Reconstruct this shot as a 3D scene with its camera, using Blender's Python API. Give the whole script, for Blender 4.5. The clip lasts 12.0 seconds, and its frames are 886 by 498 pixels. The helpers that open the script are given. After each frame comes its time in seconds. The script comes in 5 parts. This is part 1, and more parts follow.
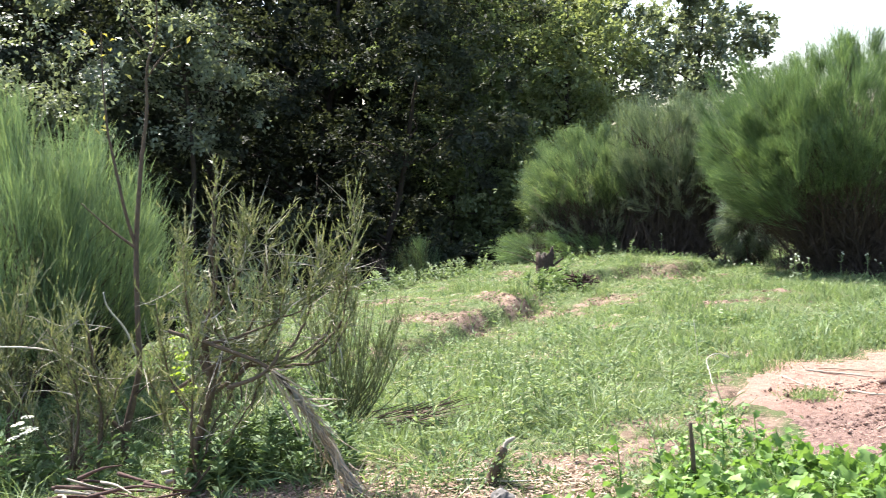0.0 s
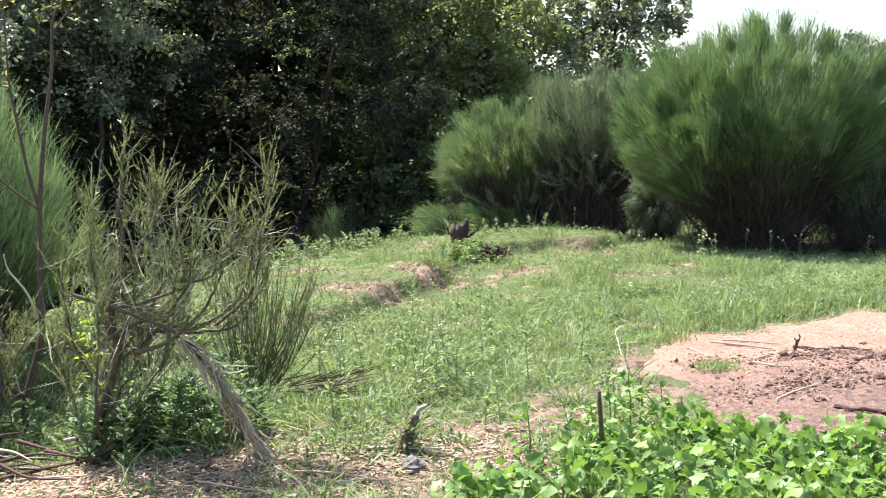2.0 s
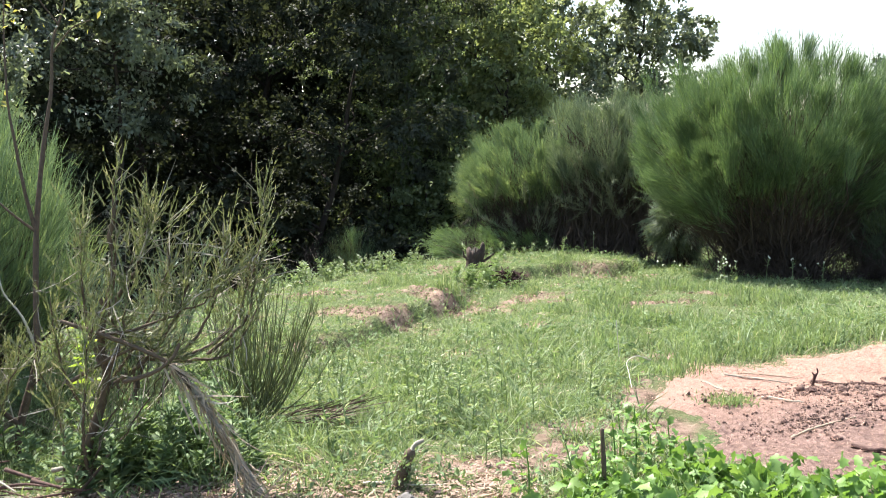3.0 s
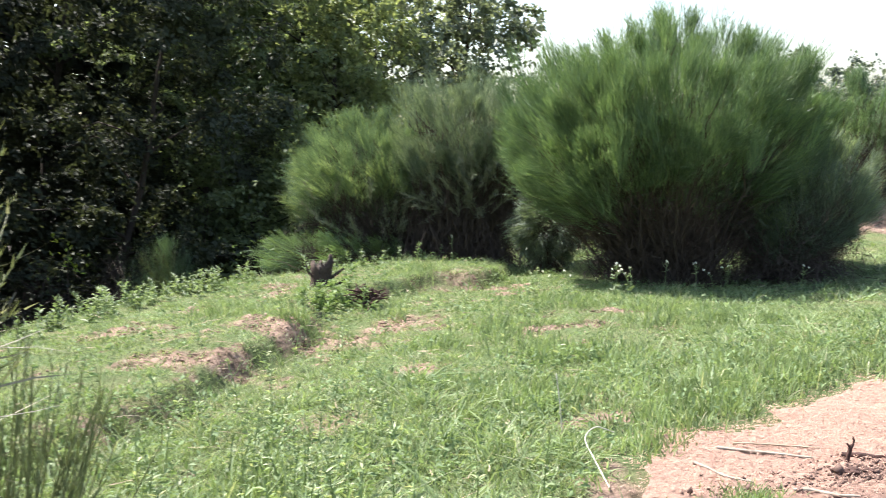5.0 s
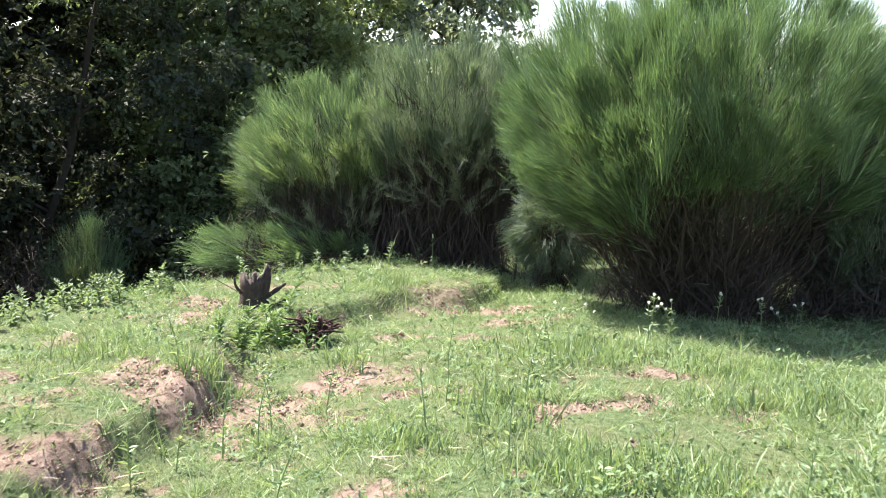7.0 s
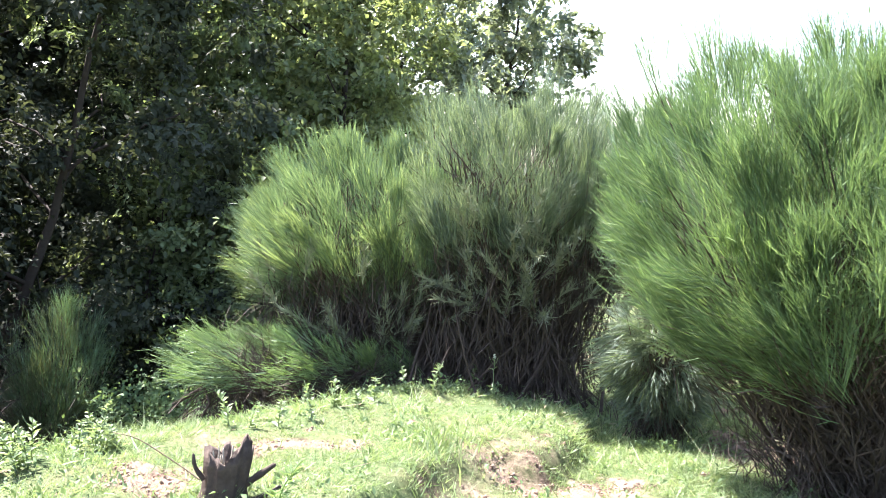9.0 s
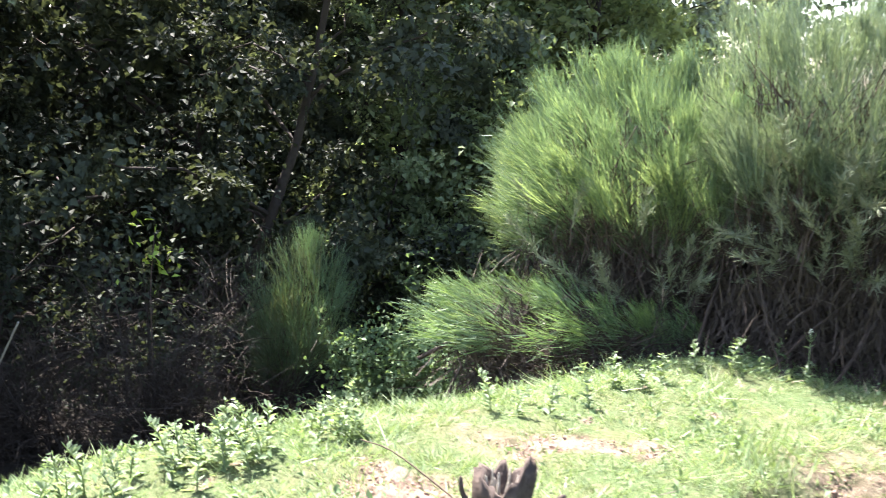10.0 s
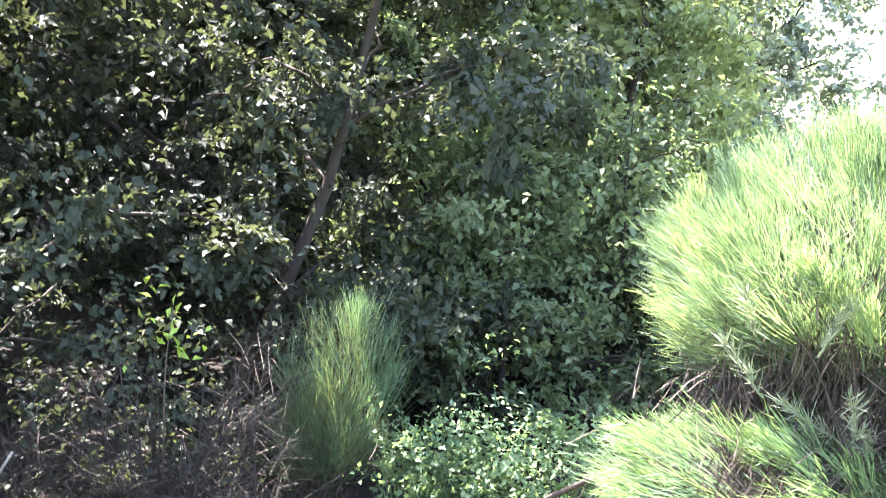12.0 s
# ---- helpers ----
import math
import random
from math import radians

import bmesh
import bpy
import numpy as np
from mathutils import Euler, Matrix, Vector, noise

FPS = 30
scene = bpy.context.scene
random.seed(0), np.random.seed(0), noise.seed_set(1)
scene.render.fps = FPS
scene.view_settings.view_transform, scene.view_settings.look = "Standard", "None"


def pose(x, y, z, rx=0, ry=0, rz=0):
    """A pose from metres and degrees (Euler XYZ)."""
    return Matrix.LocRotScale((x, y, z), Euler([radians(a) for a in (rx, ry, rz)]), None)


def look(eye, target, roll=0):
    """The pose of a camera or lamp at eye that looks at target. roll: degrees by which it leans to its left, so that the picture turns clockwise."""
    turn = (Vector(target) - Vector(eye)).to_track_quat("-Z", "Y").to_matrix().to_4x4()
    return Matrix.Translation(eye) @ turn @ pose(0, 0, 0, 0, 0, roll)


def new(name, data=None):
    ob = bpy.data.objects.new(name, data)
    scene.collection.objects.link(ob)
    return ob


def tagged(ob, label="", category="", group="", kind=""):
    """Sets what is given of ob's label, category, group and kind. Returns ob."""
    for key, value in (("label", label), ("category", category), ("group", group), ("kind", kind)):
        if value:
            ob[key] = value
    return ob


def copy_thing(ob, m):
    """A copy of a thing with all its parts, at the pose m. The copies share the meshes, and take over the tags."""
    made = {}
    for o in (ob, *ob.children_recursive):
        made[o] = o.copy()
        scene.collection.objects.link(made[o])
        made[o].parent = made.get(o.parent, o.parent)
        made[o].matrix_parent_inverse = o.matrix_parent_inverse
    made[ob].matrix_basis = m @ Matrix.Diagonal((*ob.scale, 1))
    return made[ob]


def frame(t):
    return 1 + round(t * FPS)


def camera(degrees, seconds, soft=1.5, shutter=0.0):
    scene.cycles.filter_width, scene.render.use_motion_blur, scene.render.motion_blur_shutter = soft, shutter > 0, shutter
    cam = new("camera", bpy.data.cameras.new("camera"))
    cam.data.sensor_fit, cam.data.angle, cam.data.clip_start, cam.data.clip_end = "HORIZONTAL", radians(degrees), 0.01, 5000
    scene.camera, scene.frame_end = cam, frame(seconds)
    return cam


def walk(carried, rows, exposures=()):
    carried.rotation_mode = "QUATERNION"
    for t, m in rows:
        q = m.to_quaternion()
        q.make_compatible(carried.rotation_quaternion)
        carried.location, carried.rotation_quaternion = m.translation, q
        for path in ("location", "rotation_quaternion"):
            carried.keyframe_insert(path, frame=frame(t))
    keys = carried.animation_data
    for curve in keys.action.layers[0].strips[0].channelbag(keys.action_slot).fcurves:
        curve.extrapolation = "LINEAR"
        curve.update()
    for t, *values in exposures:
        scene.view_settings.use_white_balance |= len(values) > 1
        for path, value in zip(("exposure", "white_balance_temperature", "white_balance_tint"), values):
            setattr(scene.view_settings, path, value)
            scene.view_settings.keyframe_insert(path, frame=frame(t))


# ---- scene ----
# Camera and its walk
cam = camera(48.0, 12.0, soft=0.9, shutter=0.2)
PATH = [
    (0.0, look((-0.000, -0.000, 1.551), (0.096, 4.976, 1.071), -2.79)),
    (0.5, look((0.025, -0.026, 1.566), (0.553, 4.920, 1.058), -2.08)),
    (1.0, look((0.016, -0.029, 1.566), (0.820, 4.874, 1.006), -1.67)),
    (1.5, look((-0.019, 0.009, 1.563), (0.784, 4.903, 0.926), -2.26)),
    (2.0, look((-0.002, 0.018, 1.530), (0.515, 4.950, 0.895), -1.21)),
    (2.5, look((0.010, 0.021, 1.527), (0.372, 4.969, 0.909), -1.72)),
    (3.0, look((0.126, 0.157, 1.546), (0.523, 5.113, 1.017), -0.73)),
    (3.2, look((0.156, 0.257, 1.529), (0.528, 5.223, 1.076), -1.97)),
    (4.8, look((0.120, 2.098, 1.529), (1.170, 6.956, 0.981), -2.64)),
    (5.0, look((0.096, 2.346, 1.483), (1.387, 7.143, 0.918), -1.39)),
    (5.5, look((0.091, 2.839, 1.523), (1.903, 7.416, 0.647), -0.51)),
    (6.0, look((0.301, 3.544, 1.569), (1.812, 8.235, 0.726), -2.05)),
    (6.5, look((0.576, 4.163, 1.555), (1.704, 9.019, 1.174), -1.46)),
    (7.0, look((0.789, 4.870, 1.505), (2.175, 9.622, 0.803), 1.23)),
    (7.5, look((1.003, 5.650, 1.548), (2.069, 10.490, 0.884), 1.31)),
    (7.7, look((1.032, 5.916, 1.584), (2.153, 10.768, 1.130), 1.46)),
    (9.3, look((1.339, 8.000, 1.645), (2.530, 12.837, 1.204), 3.38)),
    (9.5, look((1.319, 8.259, 1.613), (2.428, 13.105, 1.079), 3.10)),
    (9.6, look((1.306, 8.381, 1.604), (2.320, 13.237, 0.972), 3.01)),
    (10.0, look((1.178, 8.894, 1.655), (1.269, 13.815, 0.770), 2.69)),
    (10.5, look((0.721, 9.510, 1.562), (0.787, 14.432, 0.682), 0.25)),
    (11.0, look((0.161, 10.241, 1.801), (0.444, 15.156, 0.925), -0.83)),
    (11.5, look((-0.089, 10.751, 1.835), (0.221, 15.703, 1.218), 0.77)),
    (12.0, look((-0.170, 11.035, 1.843), (0.283, 15.942, 0.995), 4.89)),
]
walk(cam, PATH, exposures=[
    (0.0, 1.96, 6450, 11), (0.5, 2.07, 6450, 11), (1.0, 1.92, 6500, 10), (1.5, 1.83, 6500, 10), (4.0, 1.8, 6500, 10), (4.8, 1.85, 6500, 10), (5.0, 1.85, 6500, 10), (5.5, 1.6, 6450, 10), (6.0, 1.53, 6450, 10), (6.5, 2.03, 6350, 11), (7.5, 2.1, 6450, 11),
    (9.3, 2.98, 6250, 15), (10.0, 2.93, 6350, 14), (10.5, 3.25, 6300, 15), (11.0, 3.95, 6250, 18), (11.5, 4.35, 6250, 20), (12.0, 4.5, 6250, 19)])

# World and sun
SUN_TO = Vector((-0.32, 0.44, 0.84)).normalized()
world = bpy.data.worlds.new("sky")
scene.world = world
world.use_nodes = True
wn = world.node_tree.nodes
sky = wn.new("ShaderNodeTexSky")
sky.sky_type = "NISHITA"
sky.sun_disc = False
sky.sun_elevation = math.asin(SUN_TO.z)
sky.sun_rotation = math.atan2(SUN_TO.x, SUN_TO.y)
sky.air_density, sky.dust_density, sky.ozone_density = 1.0, 2.5, 1.0
wn["Background"].inputs["Strength"].default_value = 0.105
world.node_tree.links.new(sky.outputs["Color"], wn["Background"].inputs["Color"])
sun = new("sun", bpy.data.lights.new("sun", "SUN"))
sun.data.energy, sun.data.angle, sun.data.color = 5.0, radians(0.5), (1.0, 0.965, 0.92)
sun.matrix_world = look((0, 0, 30), Vector((0, 0, 30)) - SUN_TO)


# Materials
def material(name, base, rough=0.7, spec=0.3):
    m = bpy.data.materials.new(name)
    m.use_nodes = True
    b = m.node_tree.nodes["Principled BSDF"]
    b.inputs["Base Color"].default_value = (*base, 1)
    b.inputs["Roughness"].default_value = rough
    b.inputs["Specular IOR Level"].default_value = spec
    return m, m.node_tree, b


def ramp(t, fac, stops):
    r = t.nodes.new("ShaderNodeValToRGB")
    while len(r.color_ramp.elements) < len(stops):
        r.color_ramp.elements.new(0.5)
    for e, (p, c) in zip(r.color_ramp.elements, stops):
        e.position, e.color = p, (*c, 1)
    t.links.new(fac, r.inputs["Fac"])
    return r.outputs["Color"]


def noise_tex(t, scale, detail=4.0, rough=0.6, coords=None):
    n = t.nodes.new("ShaderNodeTexNoise")
    n.inputs["Scale"].default_value = scale
    n.inputs["Detail"].default_value = detail
    n.inputs["Roughness"].default_value = rough
    if coords is None:
        g = t.nodes.new("ShaderNodeNewGeometry")
        coords = g.outputs["Position"]
    t.links.new(coords, n.inputs["Vector"])
    return n.outputs["Fac"]


def mixed(t, fac, a, b, kind="MIX"):
    m = t.nodes.new("ShaderNodeMix")
    m.data_type, m.blend_type = "RGBA", kind
    if isinstance(fac, float):
        m.inputs[0].default_value = fac
    else:
        t.links.new(fac, m.inputs[0])
    for s, v in ((6, a), (7, b)):
        if isinstance(v, tuple):
            m.inputs[s].default_value = (*v, 1)
        else:
            t.links.new(v, m.inputs[s])
    return m.outputs[2]


def bump(t, b, height, strength, dist):
    n = t.nodes.new("ShaderNodeBump")
    n.inputs["Strength"].default_value, n.inputs["Distance"].default_value = strength, dist
    t.links.new(height, n.inputs["Height"])
    t.links.new(n.outputs["Normal"], b.inputs["Normal"])


def leafy(name, dark, light, dry, patch=1.2, through_=0.4, rough=0.5, spec=0.35, dry_at=0.93, drift=(0.62, 1.25), blend=0.45):
    """Foliage: a colour for each leaf or stem, drifting in patches, with light let through."""
    m, t, b = material(name, light, rough, spec)
    g = t.nodes.new("ShaderNodeNewGeometry")
    rnd = g.outputs["Random Per Island"]
    own = ramp(t, rnd, [(0.0, dark), (0.55, light), (dry_at, light), (1.0, dry)])
    area = ramp(t, noise_tex(t, patch, 3.0), [(0.3, tuple(drift[0] * v for v in light)), (0.7, tuple(min(1, drift[1] * v) for v in light))])
    col = mixed(t, blend, own, area)
    t.links.new(col, b.inputs["Base Color"])
    tr = t.nodes.new("ShaderNodeBsdfTranslucent")
    warm = mixed(t, 1.0, col, (1.14, 1.14, 0.66), "MULTIPLY")
    t.links.new(warm, tr.inputs["Color"])
    mx = t.nodes.new("ShaderNodeMixShader")
    mx.inputs[0].default_value = through_
    t.links.new(b.outputs[0], mx.inputs[1])
    t.links.new(tr.outputs[0], mx.inputs[2])
    t.links.new(mx.outputs[0], t.nodes["Material Output"].inputs["Surface"])
    return m


def woody(name, a, b_, scale=30.0, strength=0.6):
    m, t, b = material(name, a, 0.85, 0.2)
    n1 = noise_tex(t, scale, 6.0)
    n2 = noise_tex(t, scale * 0.12, 2.0)
    c = mixed(t, n2, ramp(t, n1, [(0.3, a), (0.7, b_)]), tuple(0.6 * v for v in b_))
    t.links.new(c, b.inputs["Base Color"])
    bump(t, b, n1, strength, 0.01)
    return m


M_BROOM = leafy("broom_green", (0.027, 0.052, 0.025), (0.128, 0.196, 0.096), (0.31, 0.37, 0.215), 5.0, 0.28, 0.48, 0.4, 0.88, (0.5, 1.4))
M_YOUNG = leafy("broom_young", (0.07, 0.12, 0.045), (0.185, 0.275, 0.11), (0.36, 0.42, 0.225), 5.0, 0.28, 0.48, 0.4, 0.88)
M_BROOM_GREY = leafy("broom_grey_green", (0.042, 0.062, 0.045), (0.152, 0.196, 0.137), (0.34, 0.38, 0.275), 5.0, 0.28, 0.48, 0.4, 0.88, (0.5, 1.4))
M_BROOM_DRY = leafy("broom_scraggly", (0.04, 0.05, 0.024), (0.175, 0.195, 0.10), (0.46, 0.40, 0.29), 5.0, 0.28, 0.5, 0.4, dry_at=0.78)
# Shade put into the leaf colour; drift and pale tail mimic lit clumps, glints.
M_OAK = leafy("shaded_oak_foliage", (0.017, 0.021, 0.0145), (0.043, 0.051, 0.031), (0.115, 0.126, 0.083), 0.7, 0.34, 0.68, 0.22, 0.94, (0.35, 1.7), 0.55)
# Brighter, yellower copy of the oak leaves; light at the wood's end is in it.
M_OAK_LIT = leafy("lit_oak_foliage", (0.055, 0.072, 0.037), (0.165, 0.21, 0.107), (0.33, 0.36, 0.19), 0.9, 0.48, 0.55, 0.25)
# Lighter copies of the oak leaves: paler foliage, sunlight put into the colour.
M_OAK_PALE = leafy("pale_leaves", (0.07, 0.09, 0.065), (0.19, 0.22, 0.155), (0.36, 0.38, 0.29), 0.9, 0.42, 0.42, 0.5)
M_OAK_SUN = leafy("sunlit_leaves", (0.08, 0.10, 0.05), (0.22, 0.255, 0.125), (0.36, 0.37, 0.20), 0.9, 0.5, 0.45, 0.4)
M_BROOM_PALE = leafy("broom_pale_green", (0.10, 0.14, 0.07), (0.24, 0.31, 0.15), (0.40, 0.43, 0.26), 3.0, 0.45, 0.45, 0.45)
# Distance haze is put into this greyed, lightened leaf colour.
M_FAR_HAZED = leafy("hazed_far_leaves", (0.07, 0.085, 0.072), (0.14, 0.163, 0.135), (0.20, 0.22, 0.18), 0.4, 0.3, 0.6, 0.3)
M_GRASS = leafy("grass_blades", (0.046, 0.084, 0.028), (0.230, 0.303, 0.146), (0.58, 0.54, 0.40), 4.5, 0.36, 0.55, 0.3, 0.84, (0.42, 1.4), 0.45)
M_HERB = leafy("herb_leaves", (0.062, 0.105, 0.045), (0.165, 0.235, 0.112), (0.27, 0.31, 0.19), 2.5, 0.35, 0.65, 0.2)
M_WEED = leafy("weed_leaves", (0.085, 0.13, 0.068), (0.19, 0.25, 0.135), (0.30, 0.35, 0.23), 2.0, 0.48, 0.45, 0.4)
M_BARK = woody("dark_bark", (0.026, 0.019, 0.0145), (0.06, 0.046, 0.035), 14.0)
M_TWIG = woody("broom_wood", (0.07, 0.047, 0.032), (0.165, 0.12, 0.085), 40.0)
M_INNER = woody("dead_twigs", (0.042, 0.031, 0.025), (0.11, 0.083, 0.066), 40.0)
M_STEM = woody("broom_stem_bark", (0.036, 0.025, 0.019), (0.10, 0.074, 0.056), 40.0)
M_OLIVE = leafy("olive_stems", (0.05, 0.058, 0.028), (0.125, 0.145, 0.068), (0.24, 0.2, 0.12), 4.0, 0.18, 0.5, 0.35)
M_SAPLING = woody("sapling_bark", (0.06, 0.042, 0.033), (0.15, 0.108, 0.082), 40.0)
M_GREYWOOD = woody("weathered_wood", (0.22, 0.19, 0.15), (0.42, 0.38, 0.31), 35.0)
M_PALE = woody("pale_dry_wood", (0.45, 0.41, 0.33), (0.62, 0.58, 0.49), 35.0)
M_GREY_YOUNG = leafy("broom_grey_young", (0.09, 0.13, 0.08), (0.20, 0.255, 0.165), (0.36, 0.40, 0.28), 5.0, 0.3, 0.48, 0.4, 0.88)
# Lighter copy of the broom green; sun on better-lit bushes is put into it.
M_BROOM_MID = leafy("broom_mid_green", (0.042, 0.070, 0.037), (0.155, 0.224, 0.122), (0.335, 0.395, 0.245), 5.0, 0.3, 0.48, 0.4, 0.88, (0.5, 1.4))
M_SPRAY = woody("grey_green_twigs", (0.15, 0.17, 0.10), (0.33, 0.35, 0.23), 35.0)
M_STUMP = woody("stump_wood", (0.026, 0.018, 0.016), (0.10, 0.074, 0.06), 25.0, 1.0)
M_CHAR = woody("charred_wood", (0.03, 0.018, 0.015), (0.10, 0.055, 0.045), 40.0, 0.9)
M_STRAW = leafy("dry_straw", (0.20, 0.145, 0.10), (0.37, 0.295, 0.215), (0.55, 0.48, 0.37), 3.0, 0.15, 0.7, 0.2)


# Mesh helpers
def raw_mesh(name, verts, faces):
    """verts: (n, 3); faces: list of (m, k) index arrays."""
    me = bpy.data.meshes.new(name)
    verts = np.ascontiguousarray(verts, dtype=np.float32)
    me.vertices.add(len(verts))
    me.vertices.foreach_set("co", verts.ravel())
    loops = np.concatenate([f.ravel() for f in faces]).astype(np.int32)
    counts = np.concatenate([np.full(len(f), f.shape[1]) for f in faces]).astype(np.int32)
    me.loops.add(len(loops))
    me.loops.foreach_set("vertex_index", loops)
    me.polygons.add(len(counts))
    me.polygons.foreach_set("loop_start", np.concatenate([[0], np.cumsum(counts)[:-1]]).astype(np.int32))
    me.polygons.foreach_set("use_smooth", np.ones(len(counts), dtype=bool))
    me.update(calc_edges=True)
    me.validate()
    return me


def part(name, me, mat, parent=None, label=""):
    ob = new(name, me)
    if mat and not me.materials:
        me.materials.append(mat)
    if parent:
        ob.parent = parent
    return tagged(ob, label)


def thing(name, at, label, category, group="", kind=""):
    e = new(name)
    e.location = at
    e.empty_display_size = 0.1
    return tagged(e, label, category, group, kind)


def unit(v):
    return v / np.maximum(1e-9, np.linalg.norm(v, axis=-1, keepdims=True))


def ribbons(starts, ways, lengths, widths, bend, steps=3, rng=None, taper=0.25, facing=None):
    """Thin curved blades: starts, ways (n, 3), lengths, widths (n,), bend (n, 3) pulled in along the length."""
    n = len(starts)
    side = facing if facing is not None else unit(np.cross(ways, rng.normal(size=(n, 3))))
    rows = []
    for k in range(steps):
        s = k / steps
        c = starts + lengths[:, None] * (ways * s + bend * s * s)
        w = (widths * (1 - (1 - taper) * s) / 2)[:, None]
        rows += [c - side * w, c + side * w]
    rows.append(starts + lengths[:, None] * (ways + bend))
    v = np.stack(rows, 1).reshape(-1, 3)
    k = 2 * steps + 1
    base = np.arange(n)[:, None] * k
    if steps == 1:
        return v, [base + np.array([0, 1, 2])]
    quads = np.concatenate([base + np.array([2 * i, 2 * i + 1, 2 * i + 3, 2 * i + 2]) for i in range(steps - 1)])
    return v, [quads, base + np.array([k - 3, k - 2, k - 1])]


def leaf_cards(centres, ways, normals, lengths, widths, fold=0.25):
    """Folded pointed leaves of four corners and a midrib."""
    side = unit(np.cross(ways, normals))
    up = unit(np.cross(side, ways))
    L, W = lengths[:, None], widths[:, None]
    v = np.stack([centres, centres + ways * L * 0.45 + side * W / 2 + up * W * fold, centres + ways * L - up * L * 0.1,
                  centres + ways * L * 0.45 - side * W / 2 + up * W * fold], 1).reshape(-1, 3)
    b = np.arange(len(centres))[:, None] * 4
    return v, [np.concatenate([b + np.array([0, 1, 2]), b + np.array([0, 2, 3])])]


def tube(points, radii, sides=6):
    """A tapered round limb along points."""
    p = np.asarray(points, float)
    r = np.asarray(radii, float)
    d = unit(np.gradient(p, axis=0))
    a = unit(np.cross(d, np.where(np.abs(d[:, 2:3]) > 0.9, [[1.0, 0, 0]], [[0, 0, 1.0]])))
    b = np.cross(d, a)
    ang = np.linspace(0, 2 * np.pi, sides, endpoint=False)
    v = (p[:, None] + r[:, None, None] * (a[:, None] * np.cos(ang)[None, :, None] + b[:, None] * np.sin(ang)[None, :, None])).reshape(-1, 3)
    n = len(p)
    f = [[i * sides + j, i * sides + (j + 1) % sides, (i + 1) * sides + (j + 1) % sides, (i + 1) * sides + j] for i in range(n - 1) for j in range(sides)]
    tip = len(v)
    v = np.vstack([v, p[-1:] + d[-1:] * r[-1]])
    t = [[(n - 1) * sides + j, (n - 1) * sides + (j + 1) % sides, tip] for j in range(sides)]
    return v, [np.array(f), np.array(t)]


def joined(pieces):
    vs, by = [], {}
    at = 0
    for v, fs in pieces:
        for f in fs:
            if len(f):
                by.setdefault(f.shape[1], []).append(f + at)
        vs.append(v)
        at += len(v)
    return np.vstack(vs), [np.concatenate(f) for f in by.values()]


def smooth(a, b, x):
    s = np.clip((x - a) / (b - a), 0, 1)
    return s * s * (3 - 2 * s)


# Ground: a meadow with a low bank along its edge, dropping away into the wood
EDGE = np.array([(-40.0, -6.0), (-9.0, 3.0), (-4.5, 6.8), (-2.5, 9.0), (-1.4, 10.5), (-0.6, 11.9), (0.1, 12.95), (1.1, 13.55), (2.1, 14.2),
                 (3.2, 14.9), (4.2, 15.6), (5.6, 17.4), (7.5, 19.5), (10.0, 24.0), (20.0, 38.0), (60.0, 75.0)])


def edge_distance(x, y):
    """Metres past the bank's edge towards the wood; negative on the meadow."""
    best, sign = np.full(x.shape, 1e9), np.ones(x.shape)
    for (ax, ay), (bx, by) in zip(EDGE[:-1], EDGE[1:]):
        dx, dy = bx - ax, by - ay
        s = np.clip(((x - ax) * dx + (y - ay) * dy) / (dx * dx + dy * dy), 0, 1)
        d = np.hypot(x - ax - s * dx, y - ay - s * dy)
        left = dx * (y - ay) - dy * (x - ax)
        near = d < best
        best, sign = np.where(near, d, best), np.where(near, np.sign(left), sign)
    return best * sign


WAVES = [(0.9, 0.35, 0.3, 0.012), (-0.5, 1.1, 1.7, 0.012), (2.1, 1.3, 0.9, 0.014), (-1.7, 2.4, 2.2, 0.012), (4.1, -3.2, 0.4, 0.007), (3.3, 5.2, 1.1, 0.006)]


def height(x, y):
    x, y = np.asarray(x, float), np.asarray(y, float)
    d = edge_distance(x, y)
    z = sum(a * np.sin(kx * x + ky * y + p) for kx, ky, p, a in WAVES)
    # low bank along the edge, with a worn step and a shallow trough at its foot
    reach = bank_reach(x)
    bank = smooth(-7, -2, x) * (1 - smooth(3.6, 5.0, x))
    wear = 0.10 * np.sin(3.1 * x + 1.4 * y) + 0.05 * np.sin(8.3 * x - 5.1 * y) + 0.03 * np.sin(17 * x + 9 * y)
    z = z + bank * (0.17 * smooth(-reach - 0.16 + wear, -reach + 0.14 + wear, d) - 0.15 * smooth(-reach - 2.2, -reach - 0.2, d) - 0.09 * smooth(-reach + 0.3, 0.0, d))
    # hollow under the large bush and behind the bank
    z = z - 0.30 * np.exp(-(((x - 5.9) / 2.6) ** 2 + ((y - 12.8) / 2.5) ** 2)) - 0.40 * np.exp(-(((x - 5.0) / 1.1) ** 2 + ((y - 16.0) / 1.8) ** 2))
    z = z + 0.32 * np.exp(-((x - 10.0) / 1.5) ** 2 - ((y - 14.75) / 0.45) ** 2)
    z = z - 2.1 * smooth(0.0, 5.0, d) - 0.10 * np.clip(d, 0, 1.2) - 0.03 * np.clip(d - 5, 0, 60)
    return z


def bank_reach(x):
    return 2.35 - 0.27 * np.clip(x + 0.2, 0, 4.6) + 0.12 * np.sin(2.3 * x)


